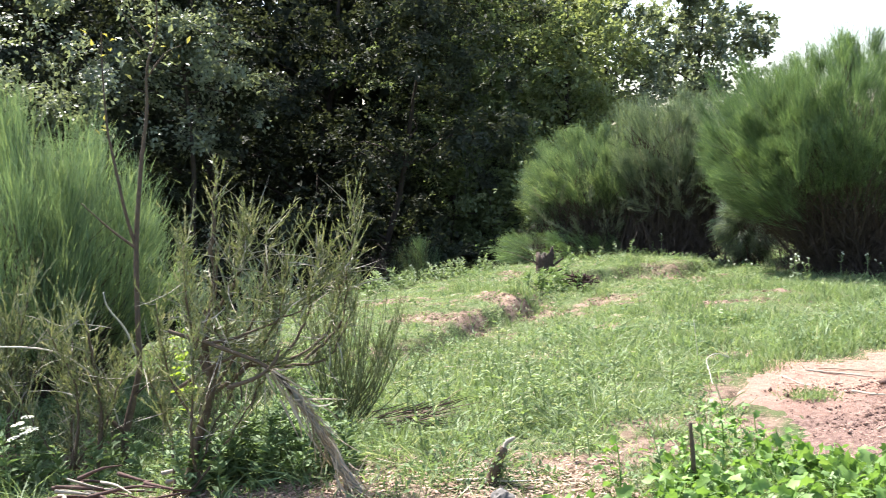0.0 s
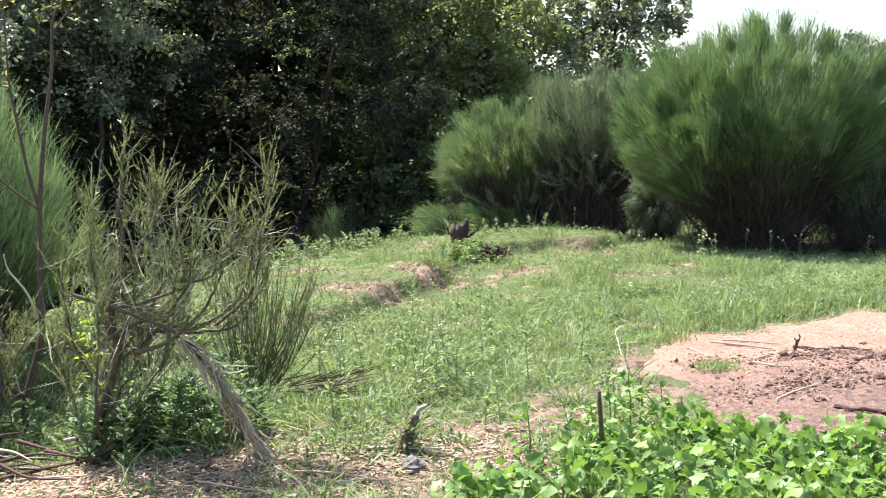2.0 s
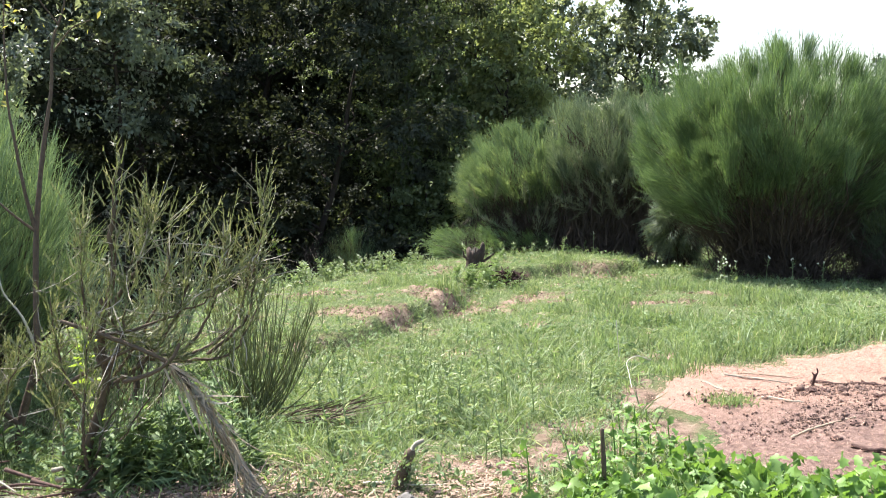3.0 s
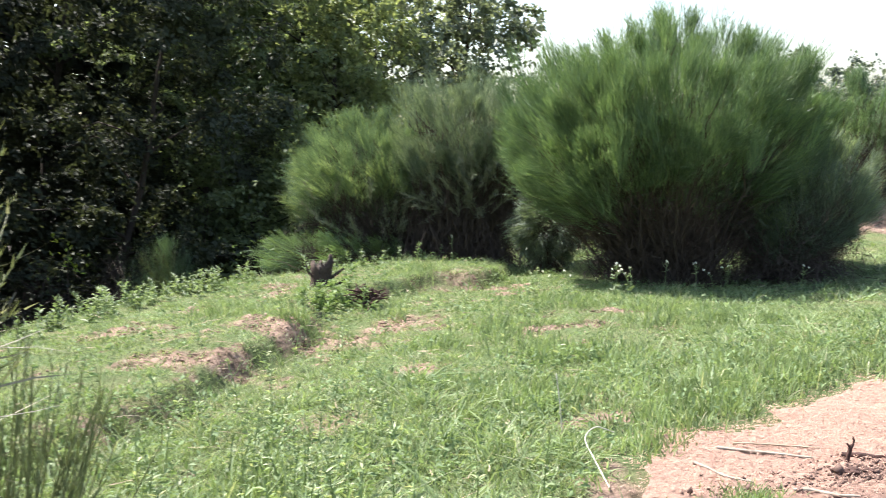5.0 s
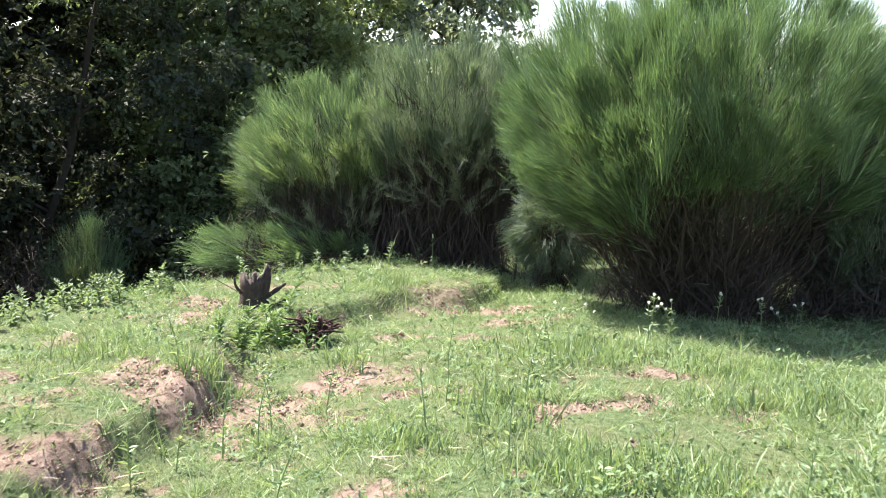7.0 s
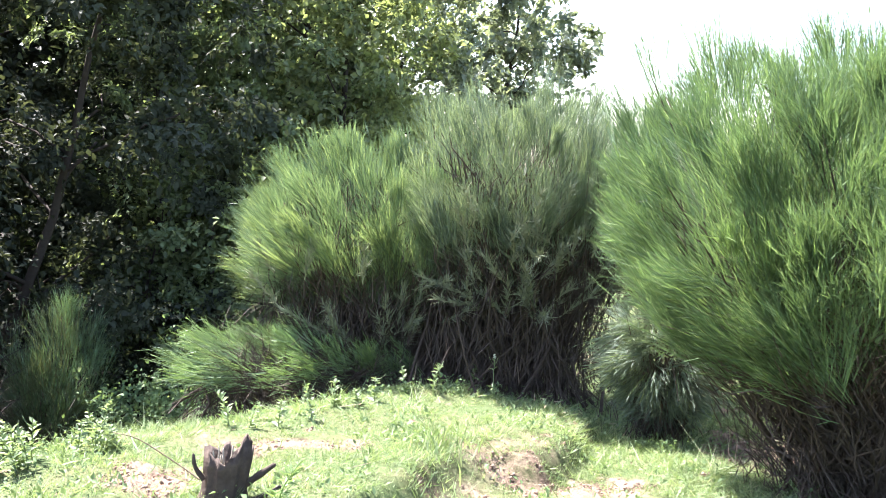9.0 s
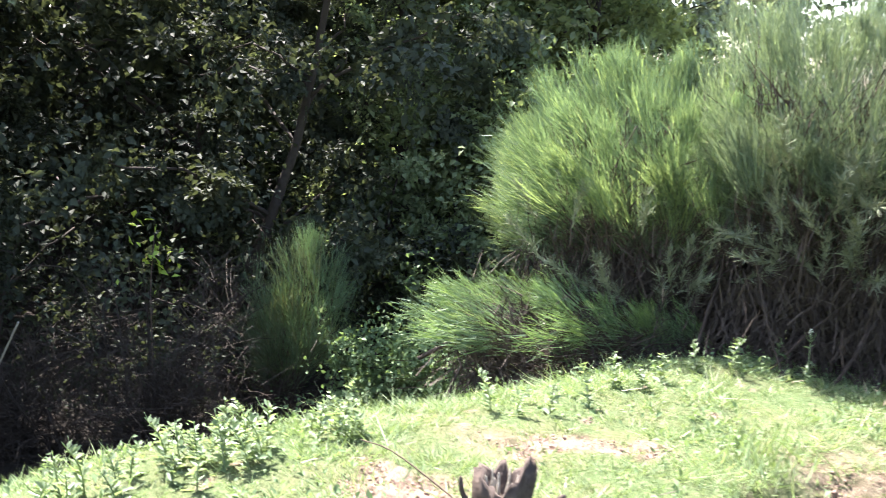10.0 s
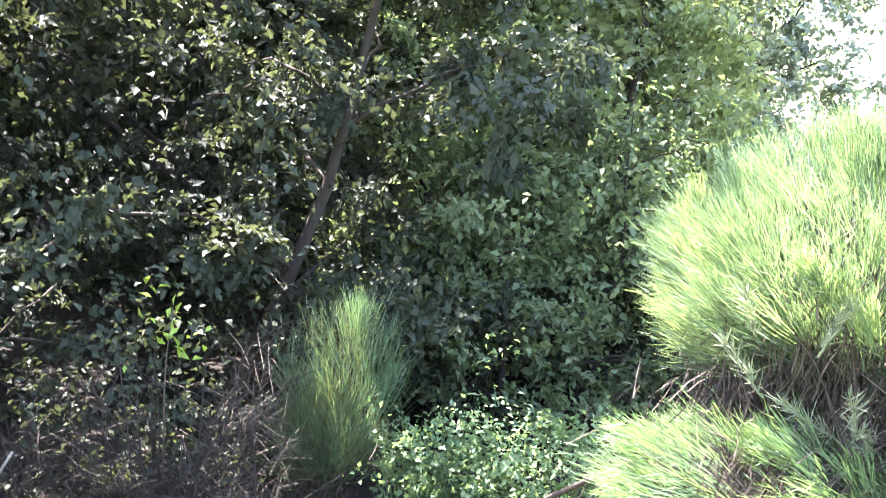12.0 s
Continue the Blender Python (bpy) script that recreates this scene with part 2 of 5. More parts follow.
BARE = [(0.97, 10.3, 0.55, 0.45), (1.85, 10.55, 0.3, 0.35), (1.07, 12.1, 0.14, 0.35), (1.14, 12.7, 0.3, 0.24), (2.53, 11.7, 0.25, 0.15), (3.6, 12.3, 0.35, 0.2), (3.07, 11.5, 0.25, 0.15), (2.1, 10.05, 0.2, 0.1),
        (3.56, 9.96, 0.3, 0.12), (2.97, 9.43, 0.35, 0.12), (1.95, 13.35, 0.35, 0.15), (3.67, 12.97, 0.4, 0.2), (5.3, 13.9, 0.4, 0.5), (0.1, 9.3, 0.55, 0.22), (5.9, 13.9, 0.35, 0.7),
        (2.05, 6.95, 0.25, 0.12), (0.75, 4.7, 0.35, 0.18), (0.2, 4.15, 0.8, 0.25), (-1.1, 4.38, 1.05, 0.33), (9.7, 14.35, 1.5, 0.42), (4.6, 8.4, 0.3, 0.15), (1.6, 8.6, 0.25, 0.12), (-0.4, 10.6, 0.35, 0.3), (1.3, 5.35, 0.35, 0.16), (1.78, 5.85, 0.16, 0.3), (1.2, 4.95, 0.4, 0.14), (1.7, 5.35, 0.25, 0.2)]


def bare_amount(x, y):
    """How bare the turf is, 0 to 1: worn spots, and the step of the bank."""
    v = 0.5 + 0.25 * np.sin(1.9 * x + 0.8 * y + 0.5) * np.sin(1.1 * x - 2.3 * y) + 0.25 * np.sin(4.3 * x + 1.0) * np.sin(3.9 * y + 0.3)
    out = 0.6 * smooth(0.72, 0.95, v)
    ragged = 1 + 0.35 * np.sin(9 * x + 4 * y) + 0.35 * np.sin(7 * y - 11 * x) + 0.3 * np.sin(23 * x + 17 * y) + 0.2 * np.sin(41 * x - 29 * y)
    for cx, cy, rx, ry in BARE:
        r = ((x - cx) / rx) ** 2 + ((y - cy) / ry) ** 2
        out = np.maximum(out, 0.85 * (1 - smooth(0.3, 1.4, r * ragged)))
    d = edge_distance(x, y)
    along = np.sin(1.9 * x + 1.1 * y) + 0.5 * np.sin(5.3 * x - 3 * y)
    step = 0.85 * np.exp(-((d + bank_reach(x) + 0.06 * np.sin(9 * x + 6 * y)) / 0.17) ** 2) * (x < 4.3) * (x > -2.5) * smooth(-0.1, 0.6, along) * np.clip(0.55 + 0.45 * np.sin(19 * x + 13 * y), 0.2, 1)
    return np.maximum(out, step)


def ground_mesh():
    def axis(lo, hi, fine_lo, fine_hi, step):
        a = [fine_hi]
        s = step
        while a[-1] < hi:
            s *= 1.25
            a.append(a[-1] + s)
        b = [fine_lo]
        s = step
        while b[-1] > lo:
            s *= 1.25
            b.append(b[-1] - s)
        return np.concatenate([b[::-1][:-1], np.arange(fine_lo, fine_hi, step), a])
    xs, ys = axis(-1500, 1500, -4, 11.5, 0.05), axis(-1500, 1500, 3, 17, 0.05)
    gx, gy = np.meshgrid(xs, ys)
    gz = height(gx, gy)
    broken = np.sin(13 * gx + 7 * gy) * np.sin(11 * gy - 5 * gx) + 0.7 * np.sin(29 * gx - 17 * gy) * np.sin(31 * gy + 9 * gx) + 0.5 * np.sin(47 * gx + 37 * gy)
    gz = gz + bare_amount(gx, gy) * (0.026 * broken - 0.012) * (gy > 8.6)
    v = np.stack([gx, gy, gz], -1).reshape(-1, 3)
    ny, nx = gx.shape
    i = (np.arange(ny - 1)[:, None] * nx + np.arange(nx - 1)[None]).reshape(-1, 1)
    me = raw_mesh("ground", v, [i + np.array([0, 1, nx + 1, nx])])
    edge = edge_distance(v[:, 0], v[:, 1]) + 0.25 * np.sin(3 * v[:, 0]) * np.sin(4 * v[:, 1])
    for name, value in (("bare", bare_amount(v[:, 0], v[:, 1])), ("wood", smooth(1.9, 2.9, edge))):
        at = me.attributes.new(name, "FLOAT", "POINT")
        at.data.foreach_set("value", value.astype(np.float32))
    me.materials.append(M_SOIL)
    return me


m, t, b = material("meadow_soil", (0.2, 0.16, 0.1), 0.95, 0.1)
soil = ramp(t, noise_tex(t, 9.0, 8.0, 0.7), [(0.36, (0.06, 0.036, 0.028)), (0.5, (0.245, 0.16, 0.13)), (0.72, (0.40, 0.285, 0.235))])
turf = ramp(t, noise_tex(t, 30.0, 6.0, 0.7), [(0.32, (0.042, 0.06, 0.024)), (0.52, (0.09, 0.125, 0.05)), (0.74, (0.19, 0.195, 0.11))])
dry_turf = ramp(t, noise_tex(t, 40.0, 6.0, 0.7), [(0.3, (0.07, 0.06, 0.03)), (0.55, (0.17, 0.15, 0.08)), (0.75, (0.29, 0.25, 0.15))])
turf = mixed(t, ramp(t, noise_tex(t, 2.6, 5.0, 0.65), [(0.42, (0.0, 0.0, 0.0)), (0.68, (0.55, 0.55, 0.55))]), turf, dry_turf)
worn = t.nodes.new("ShaderNodeAttribute")
worn.attribute_name = "bare"
# Wood floor: leaf litter, with tree shade also put into its near-black colour.
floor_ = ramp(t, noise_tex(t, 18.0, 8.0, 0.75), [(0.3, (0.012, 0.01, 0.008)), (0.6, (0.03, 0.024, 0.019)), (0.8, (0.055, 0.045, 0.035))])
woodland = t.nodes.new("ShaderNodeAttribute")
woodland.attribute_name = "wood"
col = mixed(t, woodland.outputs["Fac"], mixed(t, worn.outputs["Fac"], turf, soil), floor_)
t.links.new(col, b.inputs["Base Color"])
bump(t, b, noise_tex(t, 45.0, 8.0, 0.75), 0.9, 0.03)
M_SOIL = m
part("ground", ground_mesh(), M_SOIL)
tagged(bpy.data.objects["ground"], "grassy meadow soil dropping off into a dark wood", "ground", kind="structure")


# Woods
def tree(name, x, y, tall, crown_r, crown_low, leaves, mat, label, seed, lean=(0.0, 0.0), trunk_r=0.16, leaf=0.11, z=None, hubs_n=150, limb_n=22, category="tree", group="", bark=None):
    """A tapered trunk, limbs that fork into the crown, and a crown of leafy sprays."""
    rng = np.random.default_rng(seed)
    z0 = float(height(x, y)) - 0.1 if z is None else z
    top = thing(name, (x, y, z0), label, category, group)
    s = np.linspace(0, 1, 9)
    wob = rng.normal(0, 0.15, (9, 2)).cumsum(0) * tall / 9
    stem = np.stack([lean[0] * tall * s + wob[:, 0] * s, lean[1] * tall * s + wob[:, 1] * s, tall * 0.92 * s], 1)
    part("trunk", raw_mesh("trunk", *tube(stem, trunk_r * (1 - 0.9 * s) * (1 + 0.5 * np.exp(-9 * s)), 8)), bark or M_BARK, top)
    ends = []
    for k in range(limb_n):
        a = rng.uniform(max(0.08, crown_low / tall * 0.7), 0.93)
        base = np.array([np.interp(a, s, stem[:, i]) for i in range(3)])
        ang = rng.uniform(0, 2 * np.pi)
        rise = rng.uniform(-0.15, 0.7)
        reach = crown_r * rng.uniform(0.5, 0.95) * (1.05 - 0.6 * max(0, (a - 0.45) / 0.55))
        tip = base + np.array([np.cos(ang) * reach, np.sin(ang) * reach, reach * rise])
        u = np.linspace(0, 1, 6)[:, None]
        mid = base + (tip - base) * u + np.array([0, 0, 1]) * (u * (1 - u)) * reach * 0.25 + rng.normal(0, 0.09, (6, 3)) * u
        part("limb", raw_mesh("limb", *tube(mid, trunk_r * 0.36 * (1.05 - a) * (1.05 - 0.9 * u[:, 0]) + 0.008, 5)), bark or M_BARK, top)
        ends += [mid[j] for j in (2, 3, 4, 5)]
    ends = np.array(ends)
    ang, h = rng.uniform(0, 2 * np.pi, hubs_n), rng.uniform(0, 1, hubs_n) ** 0.95
    rad = crown_r * np.sqrt(np.clip(1 - (1.5 * h - 0.6) ** 2, 0.15, 1)) * rng.uniform(0.45, 1.05, hubs_n)
    zz = crown_low + (tall - crown_low) * h
    axis_xy = np.stack([np.interp(zz / tall, s, stem[:, i]) for i in (0, 1)], 1)
    shell = np.stack([axis_xy[:, 0] + rad * np.cos(ang), axis_xy[:, 1] + rad * np.sin(ang), zz], 1)
    hug = np.stack([np.interp(np.linspace(0.05, 0.9, 16), s, stem[:, i]) for i in range(3)], 1) + rng.normal(0, 0.4, (16, 3)) + np.array([0, -0.25, 0])
    hubs = np.vstack([ends, shell, hug])
    # each hub carries a few flat sprays, each spray a fan of leaves
    sprays = np.repeat(np.arange(len(hubs)), 5)
    grow = 0.5 + crown_r * 0.12
    c0 = hubs[sprays] + rng.normal(size=(len(sprays), 3)) * np.array([0.36, 0.36, 0.24]) * grow
    tilt = unit(rng.normal(0, 0.75, (len(sprays), 3)) + np.array([0, -0.1, 0.9]))
    per = rng.multinomial(leaves, (lambda w: w / w.sum())(np.repeat(rng.gamma(0.5, 1, len(hubs)), 5) * rng.gamma(1.2, 1, len(sprays))))
    idx = np.repeat(np.arange(len(sprays)), per)
    n = len(idx)
    off = rng.normal(size=(n, 3)) * 0.15 * grow
    off -= tilt[idx] * np.sum(off * tilt[idx], 1, keepdims=True) * 0.75
    c = c0[idx] + off
    nor = unit(tilt[idx] + rng.normal(0, 0.42, (n, 3)))
    out = rng.normal(size=(n, 3)) + off * 3
    out = unit(out - nor * np.sum(out * nor, 1, keepdims=True) + np.array([0, 0, -0.25]))
    ln = leaf * rng.uniform(0.6, 1.35, n)
    part("crown", raw_mesh("crown", *leaf_cards(c, out, nor, ln, ln * rng.uniform(0.5, 0.75, n))), mat, top)
    return top


WOOD = [  # x, y, tall, crown radius, crown low, leaves, leaf length
    (-9.5, 17.0, 10.0, 3.0, 0.3, 14000, 0.13), (-6.9, 19.5, 10.5, 3.0, 1.3, 19000, 0.13), (-4.1, 20.7, 11.0, 2.8, 2.1, 22000, 0.13), (-1.6, 21.4, 9.0, 2.4, 1.8, 24000, 0.125),
    (1.0, 24.4, 8.4, 2.3, 0.3, 18000, 0.115), (2.4, 25.9, 9.2, 2.5, 0.3, 16000, 0.115), (-11.5, 22.0, 12.0, 3.6, 0.5, 11000, 0.15),
    (-7.5, 24.0, 12.0, 3.4, 0.3, 13000, 0.15), (-3.2, 25.5, 12.5, 3.4, 0.3, 14000, 0.15), (0.6, 27.2, 11.5, 3.3, 0.3, 13000, 0.15), (-5.5, 29.5, 14.0, 4.0, 0.3, 10000, 0.2),
    (-0.8, 31.5, 13.0, 4.0, 0.3, 10000, 0.2), (-12.0, 29.0, 14.0, 4.2, 0.3, 10000, 0.2),
]
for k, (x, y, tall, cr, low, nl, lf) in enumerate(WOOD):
    tree("broadleaf_tree", x, y, tall, cr, low, int(nl * (1.7 if k < 6 else 2.2)), M_OAK_LIT if k in (4, 5, 9) else M_OAK, "tall broadleaf tree at the wood edge, shade and light put into leaf colour", 100 + k,
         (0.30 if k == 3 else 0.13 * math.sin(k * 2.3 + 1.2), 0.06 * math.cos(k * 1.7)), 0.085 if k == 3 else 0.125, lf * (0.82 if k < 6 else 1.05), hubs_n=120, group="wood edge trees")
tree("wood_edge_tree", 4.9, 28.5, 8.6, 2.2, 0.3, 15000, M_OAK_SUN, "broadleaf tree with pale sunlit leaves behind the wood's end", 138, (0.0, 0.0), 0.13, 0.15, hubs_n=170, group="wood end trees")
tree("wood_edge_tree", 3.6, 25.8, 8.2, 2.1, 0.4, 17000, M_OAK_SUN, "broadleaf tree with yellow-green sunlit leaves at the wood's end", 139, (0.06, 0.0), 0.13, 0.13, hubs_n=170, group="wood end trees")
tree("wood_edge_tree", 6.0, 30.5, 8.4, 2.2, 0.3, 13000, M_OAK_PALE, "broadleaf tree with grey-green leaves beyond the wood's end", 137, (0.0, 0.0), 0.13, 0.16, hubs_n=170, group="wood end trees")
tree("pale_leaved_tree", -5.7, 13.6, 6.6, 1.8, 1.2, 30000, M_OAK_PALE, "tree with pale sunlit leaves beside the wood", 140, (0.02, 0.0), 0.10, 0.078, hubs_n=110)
# Tree added to carry the lit boughs; the sunlight is in its pale leaves.
tree("pale_leaved_tree", -4.2, 18.0, 8.2, 1.7, 4.6, 11000, M_OAK_PALE, "slim tree added for pale boughs over the wood, sunlight in leaf colour", 142, (0.05, 0.0), 0.08, 0.085, hubs_n=40, limb_n=14)
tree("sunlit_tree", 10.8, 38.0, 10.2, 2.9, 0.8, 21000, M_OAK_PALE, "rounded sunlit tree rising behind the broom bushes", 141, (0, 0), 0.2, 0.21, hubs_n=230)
UNDER = [(-5.2, 18.2, 2.2, 1.3), (-3.4, 19.2, 2.4, 1.3), (-1.8, 19.4, 2.0, 1.1), (-6.8, 16.4, 2.2, 1.2), (0.9, 22.6, 2.2, 1.2), (2.3, 23.8, 2.2, 1.3), (3.9, 24.5, 3.0, 1.6), (-0.6, 21.0, 2.6, 1.2),
         (-2.6, 23.5, 3.5, 1.8), (1.4, 26.0, 3.6, 2.0), (-5.5, 23.0, 3.5, 2.0), (5.4, 27.0, 3.2, 1.8)]
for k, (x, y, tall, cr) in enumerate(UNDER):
    tree("undergrowth_shrub", x, y, tall, cr, 0.1, 1500 if k in (1, 2, 7) else 3200, M_OAK, "leafy shrub under the wood, shade put into its dark leaf colour", 160 + k, (0.0, 0.0), 0.04, 0.085, hubs_n=40, limb_n=9, category="shrub", group="wood undergrowth")
for k, (x, y, tall, cr) in enumerate([(1.7, 22.4, 4.3, 1.4), (2.9, 23.0, 4.6, 1.5), (0.5, 22.9, 3.6, 1.1), (3.9, 22.9, 4.0, 1.3)]):
    tree("understorey_tree", x, y, tall, cr, 0.3, 5200, M_OAK_LIT, "young leafy tree in the gap at the wood's end", 190 + k, (0.05, 0.0), 0.05, 0.10, hubs_n=60, limb_n=12, group="wood end saplings")
for k, (x, y, r) in enumerate([(0.55, 18.85, 0.36), (1.0, 18.9, 0.5), (1.5, 18.7, 0.55), (2.0, 18.3, 0.5)]):
    tree("bramble", x, y + 0.3, 1.2, r, 0.1, 3200, M_HERB, "low bright bramble thicket at the foot of the bank", 180 + k, (0.0, 0.0), 0.02, 0.055, hubs_n=50, limb_n=6, category="bramble", group="brambles")

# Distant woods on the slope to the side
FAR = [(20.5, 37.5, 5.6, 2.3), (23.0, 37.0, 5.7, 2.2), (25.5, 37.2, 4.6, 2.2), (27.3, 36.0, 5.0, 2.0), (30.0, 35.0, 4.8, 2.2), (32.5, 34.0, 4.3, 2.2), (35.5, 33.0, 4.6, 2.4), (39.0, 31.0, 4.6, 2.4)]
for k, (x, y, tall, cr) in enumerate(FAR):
    tree("distant_tree", x, y, tall, cr, 0.2, 8000, M_FAR_HAZED, "distant tree on the slope, haze greyed into its leaf colour", 200 + k, (0, 0), 0.14, 0.16, z=-1.2, hubs_n=70, limb_n=10, group="distant wood")


def far_wood(n, x0, x1, y0, top_of, size, seed):
    rng = np.random.default_rng(seed)
    x = rng.uniform(x0, x1, n)
    y = y0 + rng.uniform(0, 12, n) - 0.12 * np.abs(x)
    top = top_of(x) + 1.2 * np.sin(0.9 * x) + 0.7 * np.sin(2.3 * x + 1)
    c = np.stack([x, y, -4.0 + (top + 4.0) * rng.uniform(0, 1, n) ** 0.75], 1)
    nor = unit(rng.normal(0, 0.8, (n, 3)) + np.array([0, -0.6, 0.8]))
    ln = size * rng.uniform(0.6, 1.3, n)
    return raw_mesh("far_wood", *leaf_cards(c, unit(np.cross(nor, rng.normal(size=(n, 3)))), nor, ln, ln * 0.7))


tagged(part("far_wood", far_wood(30000, 4, 75, 48, lambda x: 3.0 - 3.0 * smooth(9, 12, x) * (1 - smooth(24, 29, x)), 0.42, 77), M_FAR_HAZED), "continuous distant woodland behind the clearing", "woodland", kind="stuff")
# Deep wood: backdrop added to close bright gaps, shade put into its colour.
tagged(part("deep_wood", far_wood(40000, -45, 6.5, 34, lambda x: 13.0 + 0 * x, 0.75, 78), M_OAK), "dense leafy backdrop behind the wood's edge, shade put into its dark colour", "woodland", kind="stuff")


# Broom bushes
def broom(name, x, y, rx, ry, tall, plumes, strands, mat, young, label, seed, lean=(0.0, 0.0), plume=0.5, hmin=0.3, wide=0.45, front=0.08, width=0.0055,
          group="broom bushes", wood=60, pull=(0.0, 0.0, 0.0), rise=0.9, spread=0.8, thick=0.014, twigs=9000, core=9000, sprays=0, foot=0.16, loose=1.0, bright=0.18):
    """A rounded broom: woody stems fan out of the foot into a dome of plumes; each plume is a brush of thin upright
    green strands set with short side shoots, the lower part bare brown twigs."""
    rng = np.random.default_rng(seed)
    z0 = float(height(x, y)) - 0.03
    top = thing(name, (x, y, z0), label, "bush", group)
    size, pull = np.array([rx, ry, tall]), np.array(pull)

    def dome(az, h, deep):
        """A place in the crown: h from foot to top, deep 1 at the skin."""
        over = np.sqrt(np.clip(1 - (np.clip(h - wide, 0, 1) / (1 - wide)) ** 2.9, 0, 1)) ** 0.85
        under = 0.20 + 0.80 * smooth(-0.03, wide, h)
        r = np.where(h > wide, over, under)
        lobes = 1 + 0.07 * np.sin(3 * az + seed) + 0.06 * np.sin(5 * az + 4 * h + 2 * seed) + 0.05 * np.sin(9 * az - 7 * h + seed)
        p = np.stack([np.cos(az) * r * lobes * deep, np.sin(az) * r * lobes * deep, h * (0.35 + 0.65 * deep) * (0.97 + 0.5 * (lobes - 1))], 1) * size
        p[:, :2] += np.array(lean) * p[:, 2:3]
        return p

    def aim(az, h, n, jitter):
        hh = np.clip((h - hmin) / (1 - hmin), 0, 1)[:, None]
        rad = np.stack([np.cos(az), np.sin(az), np.zeros(n)], 1)
        return unit(rad * (1 - 0.7 * hh) * spread + np.array([0, 0, 1.0]) * (0.30 + 0.85 * hh) * rise + pull + rng.normal(0, jitter, (n, 3)))

    # the plumes stand in bunches, one to a bough, with dark gaps between
    boughs = max(6, plumes // 11)
    b_az, b_u, b_deep = 2.39996 * np.arange(boughs) + seed + rng.normal(0, 0.12, boughs), (np.arange(boughs) + rng.uniform(0, 1, boughs)) / boughs, rng.normal(0, 0.05, boughs)
    of = rng.integers(boughs, size=plumes)
    az = b_az[of] + rng.normal(0, 0.40 / math.sqrt(boughs / 12), plumes)
    floor_h = hmin + front * np.clip(-np.sin(az), 0, 1)
    h = floor_h + (1 - floor_h) * np.clip(b_u[of] + rng.normal(0, 0.13 / math.sqrt(boughs / 12), plumes), 0, 1)
    lead = aim(az, h, plumes, 0.13)
    big = plume * rng.uniform(0.65, 1.35, plumes)
    tips = dome(az, h, np.clip(0.98 + b_deep[of] + rng.normal(0, 0.04, plumes), 0.75, 1.04))
    root = tips - lead * big[:, None] * 0.95
    root[:, 2] = np.maximum(root[:, 2], 0.05)
    # strands of each plume
    pi = np.repeat(np.arange(plumes), rng.poisson(strands * rng.gamma(4, 0.25, plumes)))
    n = len(pi)
    u = rng.uniform(0, 0.6, n)
    out = rng.normal(size=(n, 3))
    out -= lead[pi] * np.sum(out * lead[pi], 1, keepdims=True)
    st = root[pi] + lead[pi] * (u * big[pi])[:, None] + out * (0.075 * loose * big[pi])[:, None]
    way = unit(lead[pi] + out * 0.13 * loose)
    ln = big[pi] * (1.02 - u) * rng.uniform(0.5, 1.0, n)
    bend = np.array([0, 0, 0.06]) + rng.normal(0, 0.04, (n, 3))
    # side shoots set along the strands
    m_ = 3 * n
    q = rng.integers(n, size=m_)
    w = rng.uniform(0.1, 0.95, m_)[:, None]
    st2 = st[q] + ln[q][:, None] * (way[q] * w + bend[q] * w * w)
    way2 = unit(way[q] + rng.normal(0, 0.24, (m_, 3)))
    ln2 = rng.uniform(0.05, 0.16, m_) * (plume / 0.5)
    # broad shoots added inside the crown to block light behind the plumes
    az3, dp = rng.uniform(0, 2 * np.pi, core), rng.uniform(0.35, 0.76, core)
    fl = np.minimum(0.9, hmin + 0.06 + front * np.clip(-np.sin(az3), 0, 1))
    h3 = fl + (1 - fl) * rng.uniform(0, 0.95, core)
    way3 = aim(az3, h3, core, 0.25)
    ln3 = rng.uniform(0.12, 0.3, core)
    st3 = dome(az3, h3, dp) - way3 * ln3[:, None] * 0.5
    st3[:, 2] = np.maximum(st3[:, 2], 0.04)
    fresh = rng.uniform(size=n) < np.where((rng.uniform(size=boughs) < bright)[of][pi] & (h[pi] > 0.35), 0.75, 0.08)
    f2 = fresh[q] & (w[:, 0] > 0.4)
    part("foliage", raw_mesh("foliage", *joined([ribbons(st[~fresh], way[~fresh], ln[~fresh], width * rng.uniform(0.6, 1.2, (~fresh).sum()), bend[~fresh], 2, rng, 0.6),
                                                 ribbons(st2[~f2], way2[~f2], ln2[~f2], width * rng.uniform(0.6, 1.3, (~f2).sum()), np.zeros(((~f2).sum(), 3)), 1, rng),
                                                 ribbons(st3, way3, ln3, rng.uniform(0.008, 0.016, core), np.zeros((core, 3)), 1, rng)])), mat, top)
    tagged(part("young_growth", raw_mesh("young_growth", *joined([ribbons(st[fresh], way[fresh], ln[fresh] * 1.05, width * rng.uniform(0.6, 1.2, fresh.sum()), bend[fresh], 2, rng, 0.6),
                                                           ribbons(st2[f2], way2[f2], ln2[f2], width * rng.uniform(0.6, 1.3, f2.sum()), np.zeros((f2.sum(), 3)), 1, rng)])), young, top, "lighter yellow-green young shoots"), kind="stuff")
    # woody stems
    for k in range(wood):
        j = rng.integers(plumes)
        tip = root[j] + lead[j] * big[j] * rng.uniform(0.0, 0.4)
        b0 = np.array([rng.normal(0, rx * foot), rng.normal(0, ry * foot), 0.0])
        w = np.linspace(0, 1, 7)[:, None]
        path = b0 + (tip - b0) * w + np.array([0, 0, -0.10 * tall]) * (w * (1 - w)) + rng.normal(0, 0.03, (7, 3)) * w * 2
